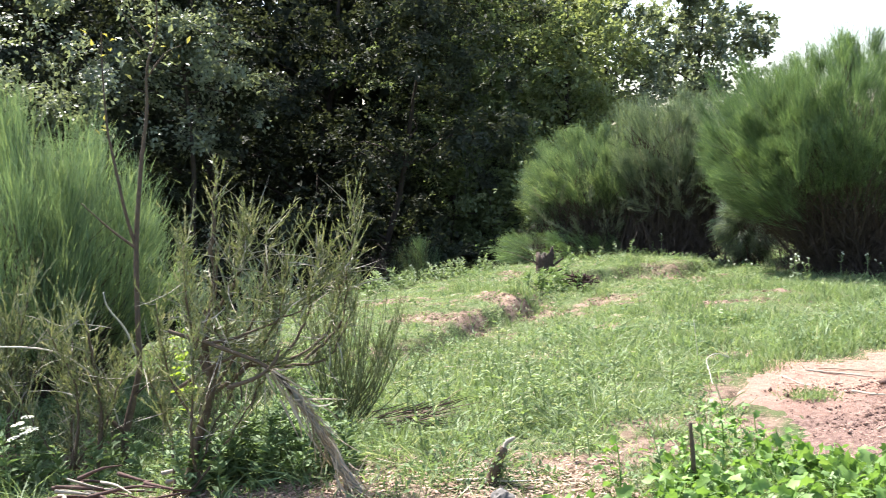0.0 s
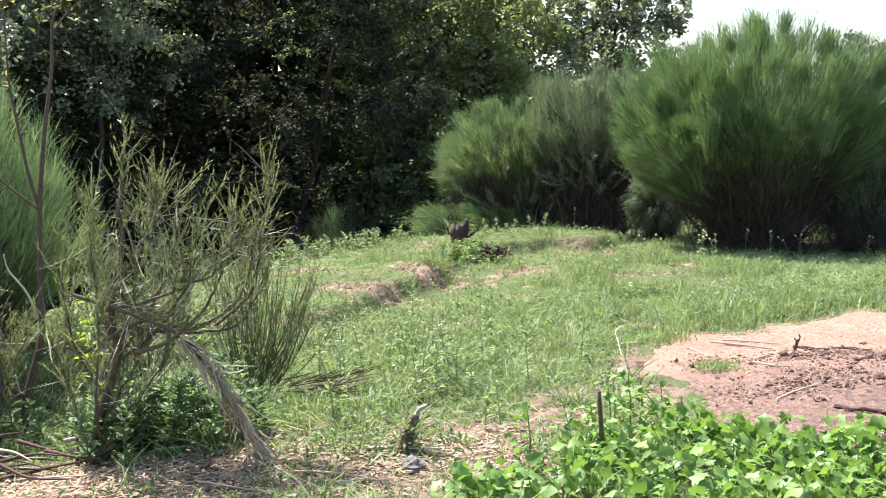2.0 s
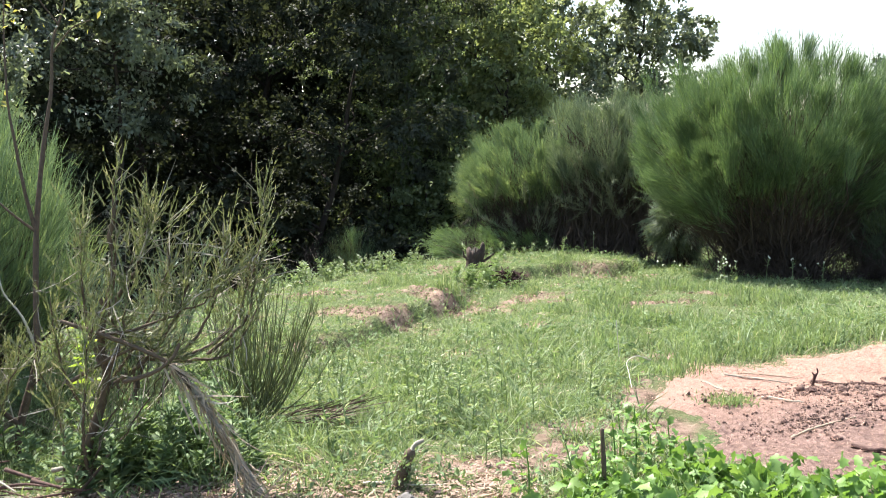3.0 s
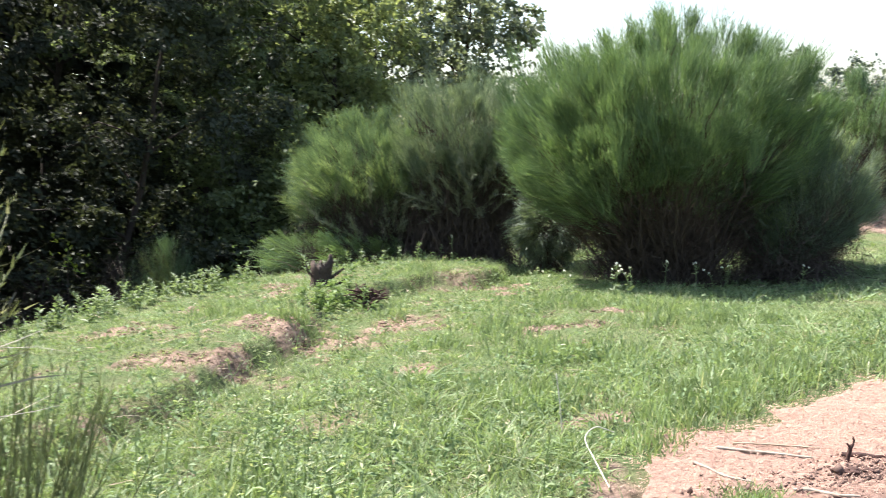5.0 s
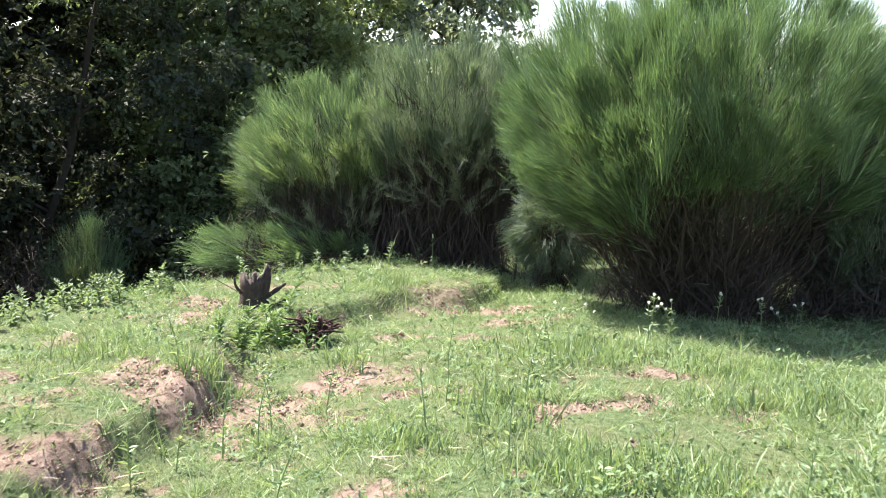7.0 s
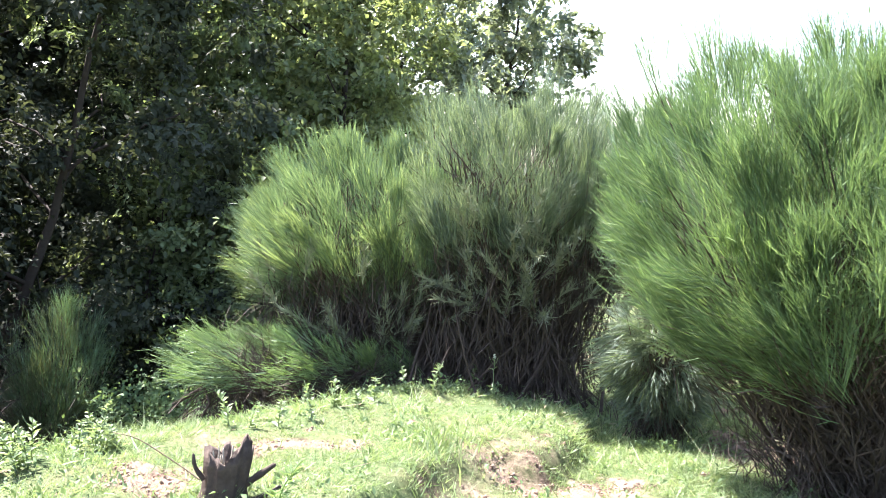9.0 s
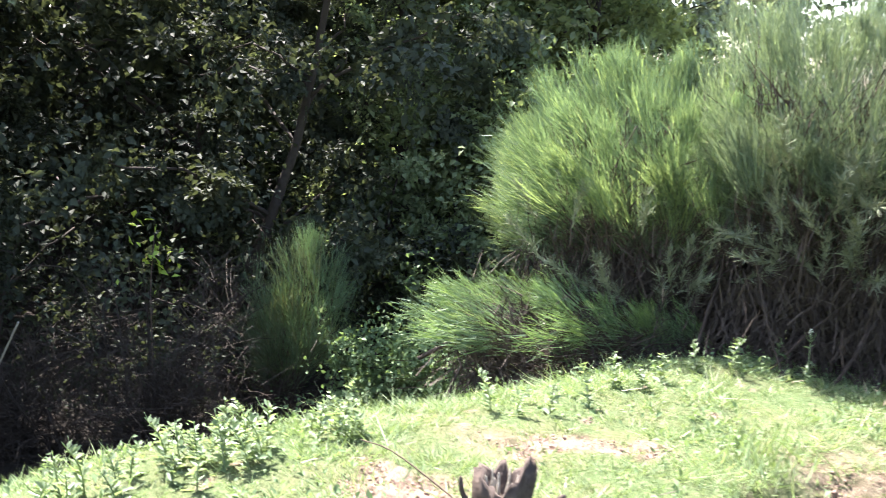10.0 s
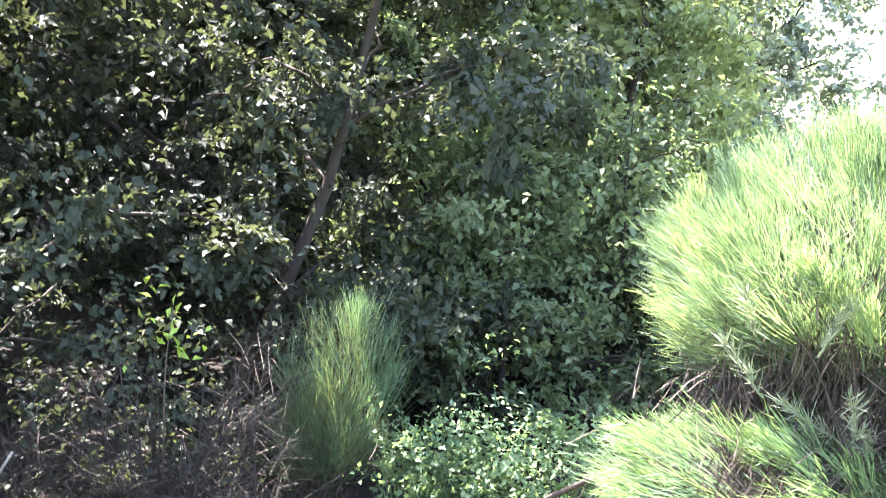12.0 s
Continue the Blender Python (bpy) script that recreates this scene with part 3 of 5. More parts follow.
        path[:, 2] = np.maximum(path[:, 2], -0.02)
        part("stem", raw_mesh("stem", *tube(path, thick * rng.uniform(0.45, 1.3) * (1.05 - 0.85 * w[:, 0]) + 0.002, 5)), M_STEM, top)
    # fine bare twigs that fill the inside down to the ground
    j = rng.integers(plumes, size=twigs)
    b0 = np.stack([rng.normal(0, rx * foot * 1.2, twigs), rng.normal(0, ry * foot * 1.2, twigs), np.zeros(twigs)], 1)
    st = b0 + (root[j] - b0) * rng.uniform(0.0, 0.95, (twigs, 1)) + rng.normal(0, 0.06, (twigs, 3))
    st[:, 2] = np.maximum(st[:, 2], 0.0)
    wy = unit(unit(root[j] - b0) + rng.normal(0, 0.3, (twigs, 3)))
    inner = part("twig_mass", raw_mesh("twig_mass", *ribbons(st, wy, rng.uniform(0.12, 0.36, twigs) * min(1, rx), rng.uniform(0.004, 0.010, twigs), rng.normal(0, 0.12, (twigs, 3)), 2, rng, 0.5)), M_INNER, top, "bare dark brown twigs")
    tagged(inner, kind="stuff")
    # half-dry sprays on the shaded flank
    for k in range(sprays):
        a = rng.uniform(-2.5, -0.6)
        hh = rng.uniform(0.30, 0.62)
        s0 = dome(np.array([a]), np.array([hh]), np.array([0.82]))[0]
        d = unit(np.array([math.cos(a) * 0.8, math.sin(a) * 0.5, 0.55]) + rng.normal(0, 0.25, 3))
        long_ = rng.uniform(0.3, 0.5)
        axis_ = s0 + d * np.linspace(0, long_, 8)[:, None] + rng.normal(0, 0.01, (8, 3))
        m2 = 130
        q = rng.integers(1, 8, m2)
        wy = unit(d + rng.normal(0, 0.45, (m2, 3)) + np.array([0, 0, 0.15]))
        part("dry_spray", raw_mesh("dry_spray", *joined([tube(axis_, np.linspace(0.007, 0.002, 8), 5), ribbons(axis_[q], wy, rng.uniform(0.05, 0.16, m2), np.full(m2, 0.006), rng.normal(0, 0.1, (m2, 3)), 2, rng, 0.5)])), M_SPRAY, top, "half-dry grey-green twig spray")
    return top


broom("broom_bush", 5.52, 12.7, 1.90, 1.6, 3.16, 760, 48, M_BROOM, M_YOUNG, "large round green broom bush on the meadow's edge", 1, plume=0.50, hmin=0.32, wide=0.54, front=0.15, wood=110, twigs=26000, core=24000, foot=0.15)
broom("broom_bush", 2.88, 16.55, 1.42, 1.15, 2.62, 330, 46, M_BROOM_MID, M_BROOM_PALE, "green broom bush on the bank before the wood", 2, lean=(0.07, 0.0), plume=0.48, hmin=0.45, wide=0.58, front=0.22, wood=90, twigs=20000, core=11000, sprays=20, foot=0.38, pull=(-0.15, 0.0, 0.0), bright=0.3)
broom("broom_bush", 4.10, 15.85, 1.2, 1.0, 2.82, 290, 46, M_BROOM_GREY, M_GREY_YOUNG, "grey-green broom bush on the bank", 3, lean=(0.05, 0.0), plume=0.44, hmin=0.42, wide=0.64, front=0.2, wood=80, twigs=18000, core=10000, sprays=44, foot=0.38, bright=0.45)
broom("broom_bush", 7.0, 12.5, 0.95, 0.95, 2.05, 200, 40, M_BROOM_GREY, M_BROOM_PALE, "lower broom bush beside the large one", 4, plume=0.45, hmin=0.10, wide=0.4, front=0.0, wood=24, twigs=9000, core=6000, foot=0.35, bright=0.3)
broom("broom_bush", 10.0, 15.1, 1.05, 0.95, 2.2, 80, 34, M_BROOM, M_BROOM, "broom bush with bare brown lower stems", 5, plume=0.42, hmin=0.58, wide=0.75, width=0.008, wood=60, twigs=4000, core=3000, foot=0.22)
broom("broom_bush", 11.9, 15.4, 1.15, 0.95, 1.8, 80, 32, M_BROOM, M_BROOM, "low broom bush beside a sandy bank", 8, plume=0.42, hmin=0.5, wide=0.7, width=0.008, wood=50, twigs=4000, core=2600)
broom("broom_bush", 7.3, 20.0, 1.0, 0.90, 3.0, 70, 32, M_BROOM, M_BROOM, "dark broom bush in the hollow behind the bank", 11, plume=0.5, hmin=0.2, width=0.010, wood=30, twigs=3000, core=3000)
broom("broom_bush", -2.82, 7.0, 1.05, 0.95, 2.10, 270, 40, M_BROOM_MID, M_BROOM_PALE, "tall green broom bush beside the sapling", 6, plume=0.62, hmin=0.10, wide=0.5, front=0.0, width=0.005, wood=40, twigs=8000, core=7000, rise=1.15, spread=0.7)
# Stands in for the bank bush's low left bough, added as a separate bush.
broom("low_broom_bough", 1.98, 15.75, 0.98, 0.42, 0.82, 46, 44, M_BROOM_MID, M_YOUNG, "low bright-green bough of the bank broom, built as its own bush", 9, plume=0.42, hmin=0.52, wide=0.66, front=0.0, wood=20, twigs=3200, core=500, pull=(-0.85, -0.1, -0.28), foot=0.3, bright=0.6)
broom("slim_broom", -0.45, 19.6, 0.55, 0.5, 2.35, 64, 36, M_BROOM, M_OLIVE, "slim broom bush in the wood's shade", 10, lean=(0.16, 0.0), plume=0.55, hmin=0.3, wide=0.6, wood=16, twigs=2200, core=1500, rise=1.2, spread=0.6, bright=0.25, loose=1.7)
broom("drooping_broom", 4.75, 14.3, 0.58, 0.55, 1.15, 90, 44, M_BROOM_GREY, M_BROOM_PALE, "drooping grey-green broom in the hollow", 12, plume=0.36, hmin=0.12, wide=0.5, front=0.0, wood=16, twigs=2500, core=1200, pull=(0.0, 0.0, -0.85))

# Bare patch of dry cuttings
def patch_outline(a):
    return 1 + 0.10 * np.sin(2 * a + 0.6) + 0.07 * np.sin(5 * a + 1.0) + 0.035 * np.sin(11 * a) + 0.02 * np.sin(23 * a + 2)


PATCH = (3.55, 5.55, 1.72, 1.62)


def in_patch(x, y):
    """Under 1 on the bare patch."""
    a = np.arctan2((y - PATCH[1]) / PATCH[3], (x - PATCH[0]) / PATCH[2])
    return np.hypot((x - PATCH[0]) / PATCH[2], (y - PATCH[1]) / PATCH[3]) / patch_outline(a)


def patch_height(x, y):
    r = in_patch(x, y)
    return height(x, y) - 0.012 + 0.055 * np.clip(1 - r ** 4, 0, 1) + 0.015 * np.sin(6 * x + 2 * y) * np.sin(5 * y) * np.clip(1 - r ** 6, 0, 1)


def patch_mesh():
    rng = np.random.default_rng(5)
    na, nr = 200, 60
    ang = np.linspace(0, 2 * np.pi, na, endpoint=False)
    A, Rr = np.meshgrid(ang, np.linspace(0.0, 1.0, nr) ** 0.85)
    x = PATCH[0] + PATCH[2] * Rr * patch_outline(A) * np.cos(A)
    y = PATCH[1] + PATCH[3] * Rr * patch_outline(A) * np.sin(A)
    z = patch_height(x, y) + rng.normal(0, 0.006, x.shape) * (1 - Rr ** 6)
    v = np.stack([x, y, z], -1).reshape(-1, 3)
    i, j = np.meshgrid(np.arange(nr - 1), np.arange(na), indexing="ij")
    q = np.stack([i * na + j, i * na + (j + 1) % na, (i + 1) * na + (j + 1) % na, (i + 1) * na + j], -1).reshape(-1, 4)
    return raw_mesh("chip_patch", v, [q[:, ::-1]])


m, t, b = material("dry_cuttings", (0.5, 0.36, 0.27), 0.95, 0.1)
light = ramp(t, noise_tex(t, 35.0, 8.0, 0.75), [(0.25, (0.25, 0.148, 0.108)), (0.5, (0.41, 0.265, 0.208)), (0.75, (0.52, 0.355, 0.285))])
dark = ramp(t, noise_tex(t, 22.0, 8.0, 0.75), [(0.3, (0.09, 0.055, 0.048)), (0.55, (0.27, 0.18, 0.15)), (0.75, (0.43, 0.31, 0.255))])
g = t.nodes.new("ShaderNodeNewGeometry")
sx = t.nodes.new("ShaderNodeSeparateXYZ")
t.links.new(g.outputs["Position"], sx.inputs[0])
ad = t.nodes.new("ShaderNodeMath")
ad.operation = "MULTIPLY_ADD"
t.links.new(noise_tex(t, 1.6, 6.0, 0.65), ad.inputs[0])
ad.inputs[1].default_value = 1.6
t.links.new(sx.outputs["Y"], ad.inputs[2])
rest = t.nodes.new("ShaderNodeMapRange")
rest.inputs["From Min"].default_value, rest.inputs["From Max"].default_value = 6.0, 6.7
t.links.new(ad.outputs[0], rest.inputs["Value"])
t.links.new(mixed(t, rest.outputs[0], dark, light), b.inputs["Base Color"])
bump(t, b, noise_tex(t, 60.0, 8.0, 0.8), 1.0, 0.03)
M_PATCH = m
tagged(part("chip_patch", patch_mesh(), M_PATCH), "flattened bare patch of pinkish dry cuttings and earth in the grass", "bare patch", kind="structure")


# Grass
def lush(x, y):
    return np.clip(0.5 + 0.5 * np.sin(2.7 * x + 1.3 * np.sin(2.1 * y)) * np.sin(2.3 * y + x) + 0.25 * np.sin(7 * x + 2 * y) * np.sin(6 * y - 2 * x), 0, 1.2)


def grass_field(count, x0, x1, y0, y1, tall, width, seed, flat=0.5, past=1.9, steps=1, tuft=0.6, per=30):
    """Grass blades, most of them in tufts that have a height and a lean of their own."""
    rng = np.random.default_rng(seed)
    x, y = rng.uniform(x0, x1, count), rng.uniform(y0, y1, count)
    nt_ = max(1, int(count * tuft / per))
    tx, ty = rng.uniform(x0, x1, nt_), rng.uniform(y0, y1, nt_)
    th, tl = rng.gamma(5, 0.26, nt_), rng.normal(0, 0.35, (nt_, 2))
    i = rng.integers(nt_, size=count)
    own = rng.uniform(size=count) < tuft
    r = 0.022 + 0.25 * tall * rng.uniform(0.5, 1.4, nt_)
    x = np.where(own, tx[i] + rng.normal(0, 1, count) * r[i], x)
    y = np.where(own, ty[i] + rng.normal(0, 1, count) * r[i], y)
    grown, lean_x, lean_y = np.where(own, th[i], 0.8), np.where(own, tl[i, 0], 0.0), np.where(own, tl[i, 1], 0.0)
    d = edge_distance(x, y)
    keep = (in_patch(x, y) > 0.99 + 0.07 * np.abs(rng.normal(size=count)) + 0.04 * np.sin(9 * x + 5 * y) * np.sin(7 * y - 4 * x)) & (rng.uniform(size=count) > 0.93 * bare_amount(x, y)) & (d < past)
    x, y, grown, lean_x, lean_y = x[keep], y[keep], grown[keep], lean_x[keep], lean_y[keep]
    n = len(x)
    st = np.stack([x, y, height(x, y) - 0.01], 1)
    way = unit(np.stack([lean_x + rng.normal(0, flat, n), lean_y + rng.normal(0, flat, n), np.ones(n)], 1))
    ln = tall * (0.55 + 0.75 * lush(x, y)) * rng.uniform(0.4, 1.25, n) * grown
    bend = np.stack([rng.normal(0, 0.4, n), rng.normal(0, 0.4, n), -rng.uniform(0.1, 0.55, n)], 1)
    return ribbons(st, way, ln, width * rng.uniform(0.6, 1.4, n), bend, steps, rng, 0.8)


grass = part("grass", raw_mesh("grass", *joined([
    grass_field(130000, -3.2, 5.5, 3.4, 8.2, 0.105, 0.006, 21, flat=0.38, steps=2), grass_field(120000, -3.2, 5.5, 3.4, 8.2, 0.075, 0.007, 25, flat=0.4), grass_field(340000, -2.4, 5.6, 8.0, 16.5, 0.062, 0.007, 22, flat=0.42, tuft=0.5),
    grass_field(120000, 3.5, 9, 8.0, 18, 0.07, 0.008, 24, flat=0.42), grass_field(24000, 5, 22, 6, 26, 0.13, 0.024, 23), grass_field(44000, -12, 16, -9, 3.5, 0.12, 0.02, 26),
    grass_field(14000, -9, -3.1, 3.4, 9, 0.12, 0.02, 27), grass_field(22000, 5.4, 14, 3.4, 8.1, 0.12, 0.016, 28)])), M_GRASS)
tagged(grass, "short sunlit green meadow grass with dry blades", "grass", kind="stuff")


def herb_field(count, x0, x1, y0, y1, size, seed):
    """Small broad leaves between the grass."""
    rng = np.random.default_rng(seed)
    cx, cy = rng.uniform(x0, x1, count // 26), rng.uniform(y0, y1, count // 26)
    i = rng.integers(len(cx), size=count)
    x, y = cx[i] + rng.normal(0, 0.09, count), cy[i] + rng.normal(0, 0.09, count)
    keep = (in_patch(x, y) > 1.04) & (edge_distance(x, y) < 0.6) & (bare_amount(x, y) < 0.5)
    x, y, i = x[keep], y[keep], i[keep]
    n = len(x)
    c = np.stack([x, y, height(x, y) + rng.uniform(0.01, 0.10, n)], 1)
    way = unit(np.stack([x - cx[i], y - cy[i], rng.uniform(-0.01, 0.05, n)], 1) + rng.normal(0, 0.3, (n, 3)))
    nor = unit(rng.normal(0, 0.45, (n, 3)) + np.array([0, 0, 1.0]))
    ln = size * rng.uniform(0.6, 1.4, n)
    return leaf_cards(c, way, nor, ln, ln * rng.uniform(0.35, 0.6, n))


herbs = part("meadow_herbs", raw_mesh("meadow_herbs", *joined([herb_field(20000, -3, 5.5, 3.6, 8.5, 0.034, 31), herb_field(12000, -2.5, 8, 8, 15.8, 0.036, 32)])), M_HERB)
tagged(herbs, "low broad-leaved herbs growing through the grass", "herbs", kind="stuff")


# Foreground: sapling, scraggly shrubs, broken branch
def curve(points, n=14):
    """A smooth path through a few points."""
    p = np.asarray(points, float)
    q = np.vstack([2 * p[0] - p[1], p, 2 * p[-1] - p[-2]])
    out = []
    per = max(2, n // (len(p) - 1))
    for i in range(len(p) - 1):
        a, b, c, d = q[i:i + 4]
        for u in np.linspace(0, 1, per, endpoint=False):
            out.append(0.5 * (2 * b + (c - a) * u + (2 * a - 5 * b + 4 * c - d) * u * u + (3 * b - a - 3 * c + d) * u ** 3))
    return np.vstack([out, p[-1:]])


def rod(name, points, r0, r1, mat, parent, label="", sides=6, n=14, rough=0.0, seed=0):
    p = curve(points, n)
    r = np.linspace(r0, r1, len(p))
    if rough:
        r = r * (1 + np.random.default_rng(seed).normal(0, rough, len(p)))
    return part(name, raw_mesh(name, *tube(p, r, sides)), mat, parent, label)


def at_ground(x, y, up=0.0):
    return (x, y, float(height(x, y)) + up)


def leaf_bunch(name, centres, size, mat, parent, seed, up=0.4, label="", slim=0.45):
    rng = np.random.default_rng(seed)
    c = np.asarray(centres, float)
    n = len(c)
    way = unit(rng.normal(size=(n, 3)) + np.array([0, 0, up]))
    nor = unit(rng.normal(0, 0.6, (n, 3)) + np.array([0, 0, 1.0]))
    ln = size * rng.uniform(0.6, 1.3, n)
    return part(name, raw_mesh(name, *leaf_cards(c, way, nor, ln, ln * slim)), mat, parent, label)


sap = thing("sapling", at_ground(-1.78, 5.6), "slender young sapling with a few yellowish leaves at its top", "sapling")
rod("trunk", [(0.03, 0, -0.03), (0.02, 0, 0.16), (0.09, 0, 0.41), (0.135, 0.0, 0.58), (0.145, 0.0, 0.85), (0.17, 0, 1.27), (0.22, 0.03, 1.7), (0.27, 0.05, 2.0), (0.29, 0.05, 2.25), (0.36, 0.05, 2.45), (0.37, 0.05, 2.7)], 0.025, 0.003, M_SAPLING, sap, n=48, rough=0.07)
rod("branch", [(0.17, 0, 1.25), (0.13, -0.02, 1.45), (0.09, -0.03, 1.76), (0.065, -0.02, 1.95), (0.06, 0, 2.3), (0.07, 0, 2.45)], 0.011, 0.003, M_SAPLING, sap)
rod("branch", [(0.17, 0, 1.25), (0.05, -0.03, 1.36), (-0.1, -0.05, 1.52)], 0.010, 0.003, M_SAPLING, sap)
rod("branch", [(0.13, 0.01, 0.62), (0.08, -0.03, 0.8), (0.0, -0.05, 0.93), (-0.02, -0.05, 1.02)], 0.008, 0.003, M_PALE, sap)
rod("branch", [(0.08, 0.0, 0.40), (0.2, -0.05, 0.5), (0.38, -0.1, 0.66)], 0.008, 0.003, M_SAPLING, sap)
rod("branch", [(0.03, 0.0, 0.2), (-0.05, -0.05, 0.3), (-0.07, -0.05, 0.38)], 0.016, 0.012, M_SAPLING, sap, rough=0.1)
rng = np.random.default_rng(41)
tips = np.vstack([np.array([0.07, 0, 2.38]) + rng.normal(0, 0.05, (9, 3)), np.array([0.05, 0, 1.93]) + rng.normal(0, 0.03, (6, 3)), np.array([0.33, 0.05, 2.4]) + rng.normal(0, 0.13, (9, 3))])
M_YELLOW = leafy("yellow_leaves", (0.24, 0.20, 0.05), (0.38, 0.34, 0.10), (0.42, 0.26, 0.10), 3.0, 0.35)
for k in range(len(tips)):
    leaf_bunch("leaf", tips[k:k + 1], 0.042, M_YELLOW, sap, 42 + k, label="yellow-green leaf")


rod("twig", [(0.29, 0.05, 2.2), (0.40, 0.02, 2.32), (0.50, 0.0, 2.36)], 0.005, 0.002, M_SAPLING, sap, n=8)
rod("twig", [(0.32, 0.05, 2.35), (0.22, 0.02, 2.5), (0.16, 0.0, 2.62)], 0.005, 0.002, M_SAPLING, sap, n=8)
for k in range(36):
    leaf_bunch("leaf", np.array([[0.33, 0.03, 2.45]]) + rng.normal(0, 1, (1, 3)) * np.array([0.13, 0.1, 0.16]), 0.05, M_OAK_PALE, sap, 70 + k, label="grey-green leaf")


def scraggly(name, x, y, label, seed, stems, twigs, mat, tw_len=0.2, needles=8, lean=(0.0, 0.0), dead=70, r0=0.013, start=0.45):
    """An untidy half-dead broom: crooked stems, upright thin twigs set with tiny leaves, pale dead twigs."""
    rng = np.random.default_rng(seed)
    top = thing(name, at_ground(x, y, -0.02), label, "shrub", "scraggly shrubs")
    nodes, aims = [], []
    for k, pts in enumerate(stems):
        p = curve(pts, 18)
        p = p + rng.normal(0, 0.008, p.shape) * np.linspace(0, 1, len(p))[:, None]
        part("stem", raw_mesh("stem", *tube(p, np.linspace(r0, 0.003, len(p)) * (2.0 if k == 0 else rng.uniform(0.6, 1.0)), 6)), M_TWIG, top)
        i0 = int(len(p) * start)
        nodes.append(p[i0:])
        aims.append(np.repeat(unit(p[-1] - p[i0])[None], len(p) - i0, 0))
    nodes, aims = np.vstack(nodes), np.vstack(aims)
    i = rng.integers(len(nodes), size=twigs)
    st = nodes[i] + rng.normal(0, 0.01, (twigs, 3))
    way = unit(aims[i] * 0.5 + np.stack([rng.normal(lean[0], 0.48, twigs), rng.normal(lean[1], 0.48, twigs), np.full(twigs, 0.65)], 1))
    ln = tw_len * rng.uniform(0.35, 1.25, twigs)
    bend = rng.normal(0, 0.16, (twigs, 3)) + np.array([0, 0, 0.1])
    q = rng.integers(len(nodes), size=dead)
    tagged(part("dead_twig_mass", raw_mesh("dead_twig_mass", *ribbons(nodes[q], unit(rng.normal(size=(dead, 3)) + np.array([0, 0, 0.4])), tw_len * rng.uniform(0.5, 1.4, dead), rng.uniform(0.003, 0.007, dead), rng.normal(0, 0.25, (dead, 3)), 3, rng, 0.5)), M_GREYWOOD, top, "pale dead twigs"), kind="stuff")
    k = twigs * needles
    j = rng.integers(twigs, size=k)
    u = rng.uniform(0.1, 1.0, k)[:, None]
    c = st[j] + ln[j][:, None] * (way[j] * u + bend[j] * u * u)
    w2 = unit(way[j] + rng.normal(0, 0.35, (k, 3)))
    part("foliage", raw_mesh("foliage", *joined([ribbons(st, way, ln, rng.uniform(0.004, 0.007, twigs), bend, 3, rng, 0.6), ribbons(c, w2, rng.uniform(0.015, 0.05, k), rng.uniform(0.005, 0.010, k), np.zeros((k, 3)), 1, rng)])), mat, top)
    return top


def loose_stems(count, tall, spread, seed, lean=0.0):
    rng = np.random.default_rng(seed)
    out = []
    for k in range(count):
        a, r, h = rng.uniform(0, 2 * np.pi), spread * rng.uniform(0.2, 1), tall * rng.uniform(0.6, 1.0)
        e = np.array([r * math.cos(a) + lean * h, 0.7 * r * math.sin(a), h])
        out.append([(rng.normal(0, 0.06), rng.normal(0, 0.05), 0.0), tuple(e * np.array([0.4, 0.4, 0.45]) + rng.normal(0, 0.05, 3)), tuple(e)])
    return out


# the main shrub: a leaning bole with a tall shoot, and boughs that fan out over the broken branch
scraggly("scraggly_shrub", -1.2, 4.65, "scraggly half-dry broom shrub with grey-green twigs", 51, [
    [(0, 0, 0.0), (0.08, 0, 0.29), (0.16, 0, 0.52), (0.15, 0, 0.75), (0.21, 0, 1.02), (0.22, 0, 1.28), (0.25, 0, 1.51)],
    [(0.15, 0, 0.5), (0.3, 0.04, 0.72), (0.42, 0.05, 0.95), (0.46, 0.05, 1.24)],
    [(0.15, 0, 0.5), (0.36, 0.0, 0.66), (0.52, 0.0, 0.92), (0.55, 0.02, 1.15)],
    [(0.45, 0.02, 0.62), (0.58, 0.03, 0.76), (0.68, 0.03, 0.98), (0.70, 0.04, 1.16)],
    [(0.45, 0.02, 0.62), (0.64, 0.05, 0.7), (0.76, 0.08, 0.86), (0.80, 0.08, 1.05)],
    [(0.3, 0.04, 0.64), (0.52, 0.04, 0.62), (0.72, 0.06, 0.66), (0.84, 0.08, 0.88)],
    [(0.14, 0, 0.62), (0.07, 0.04, 0.85), (0.07, 0.03, 1.23)], [(0.16, 0, 0.55), (0.26, -0.05, 0.8), (0.3, -0.04, 1.15)],
    [(0.1, 0.05, 0.3), (-0.05, 0.06, 0.6), (-0.08, 0.05, 0.95)], [(0.21, 0, 0.9), (0.33, 0.02, 1.1), (0.38, 0.02, 1.3)],
    [(0.6, 0.06, 0.64), (0.78, 0.1, 0.8), (0.83, 0.1, 1.05), (0.88, 0.1, 1.34)], [(0.1, -0.05, 0.75), (0.35, -0.06, 0.8), (0.6, -0.04, 0.9), (0.72, 0.0, 1.0)], [(0.0, -0.04, 0.55), (0.3, -0.08, 0.7), (0.5, -0.06, 0.62)],
    [(0.15, 0.0, 0.92), (0.21, 0.0, 0.80), (0.27, 0.0, 0.68)]] + loose_stems(5, 0.95, 0.45, 57, 0.3), 760, M_BROOM_DRY, 0.2, 9, (0.1, 0.0), dead=420, r0=0.014)
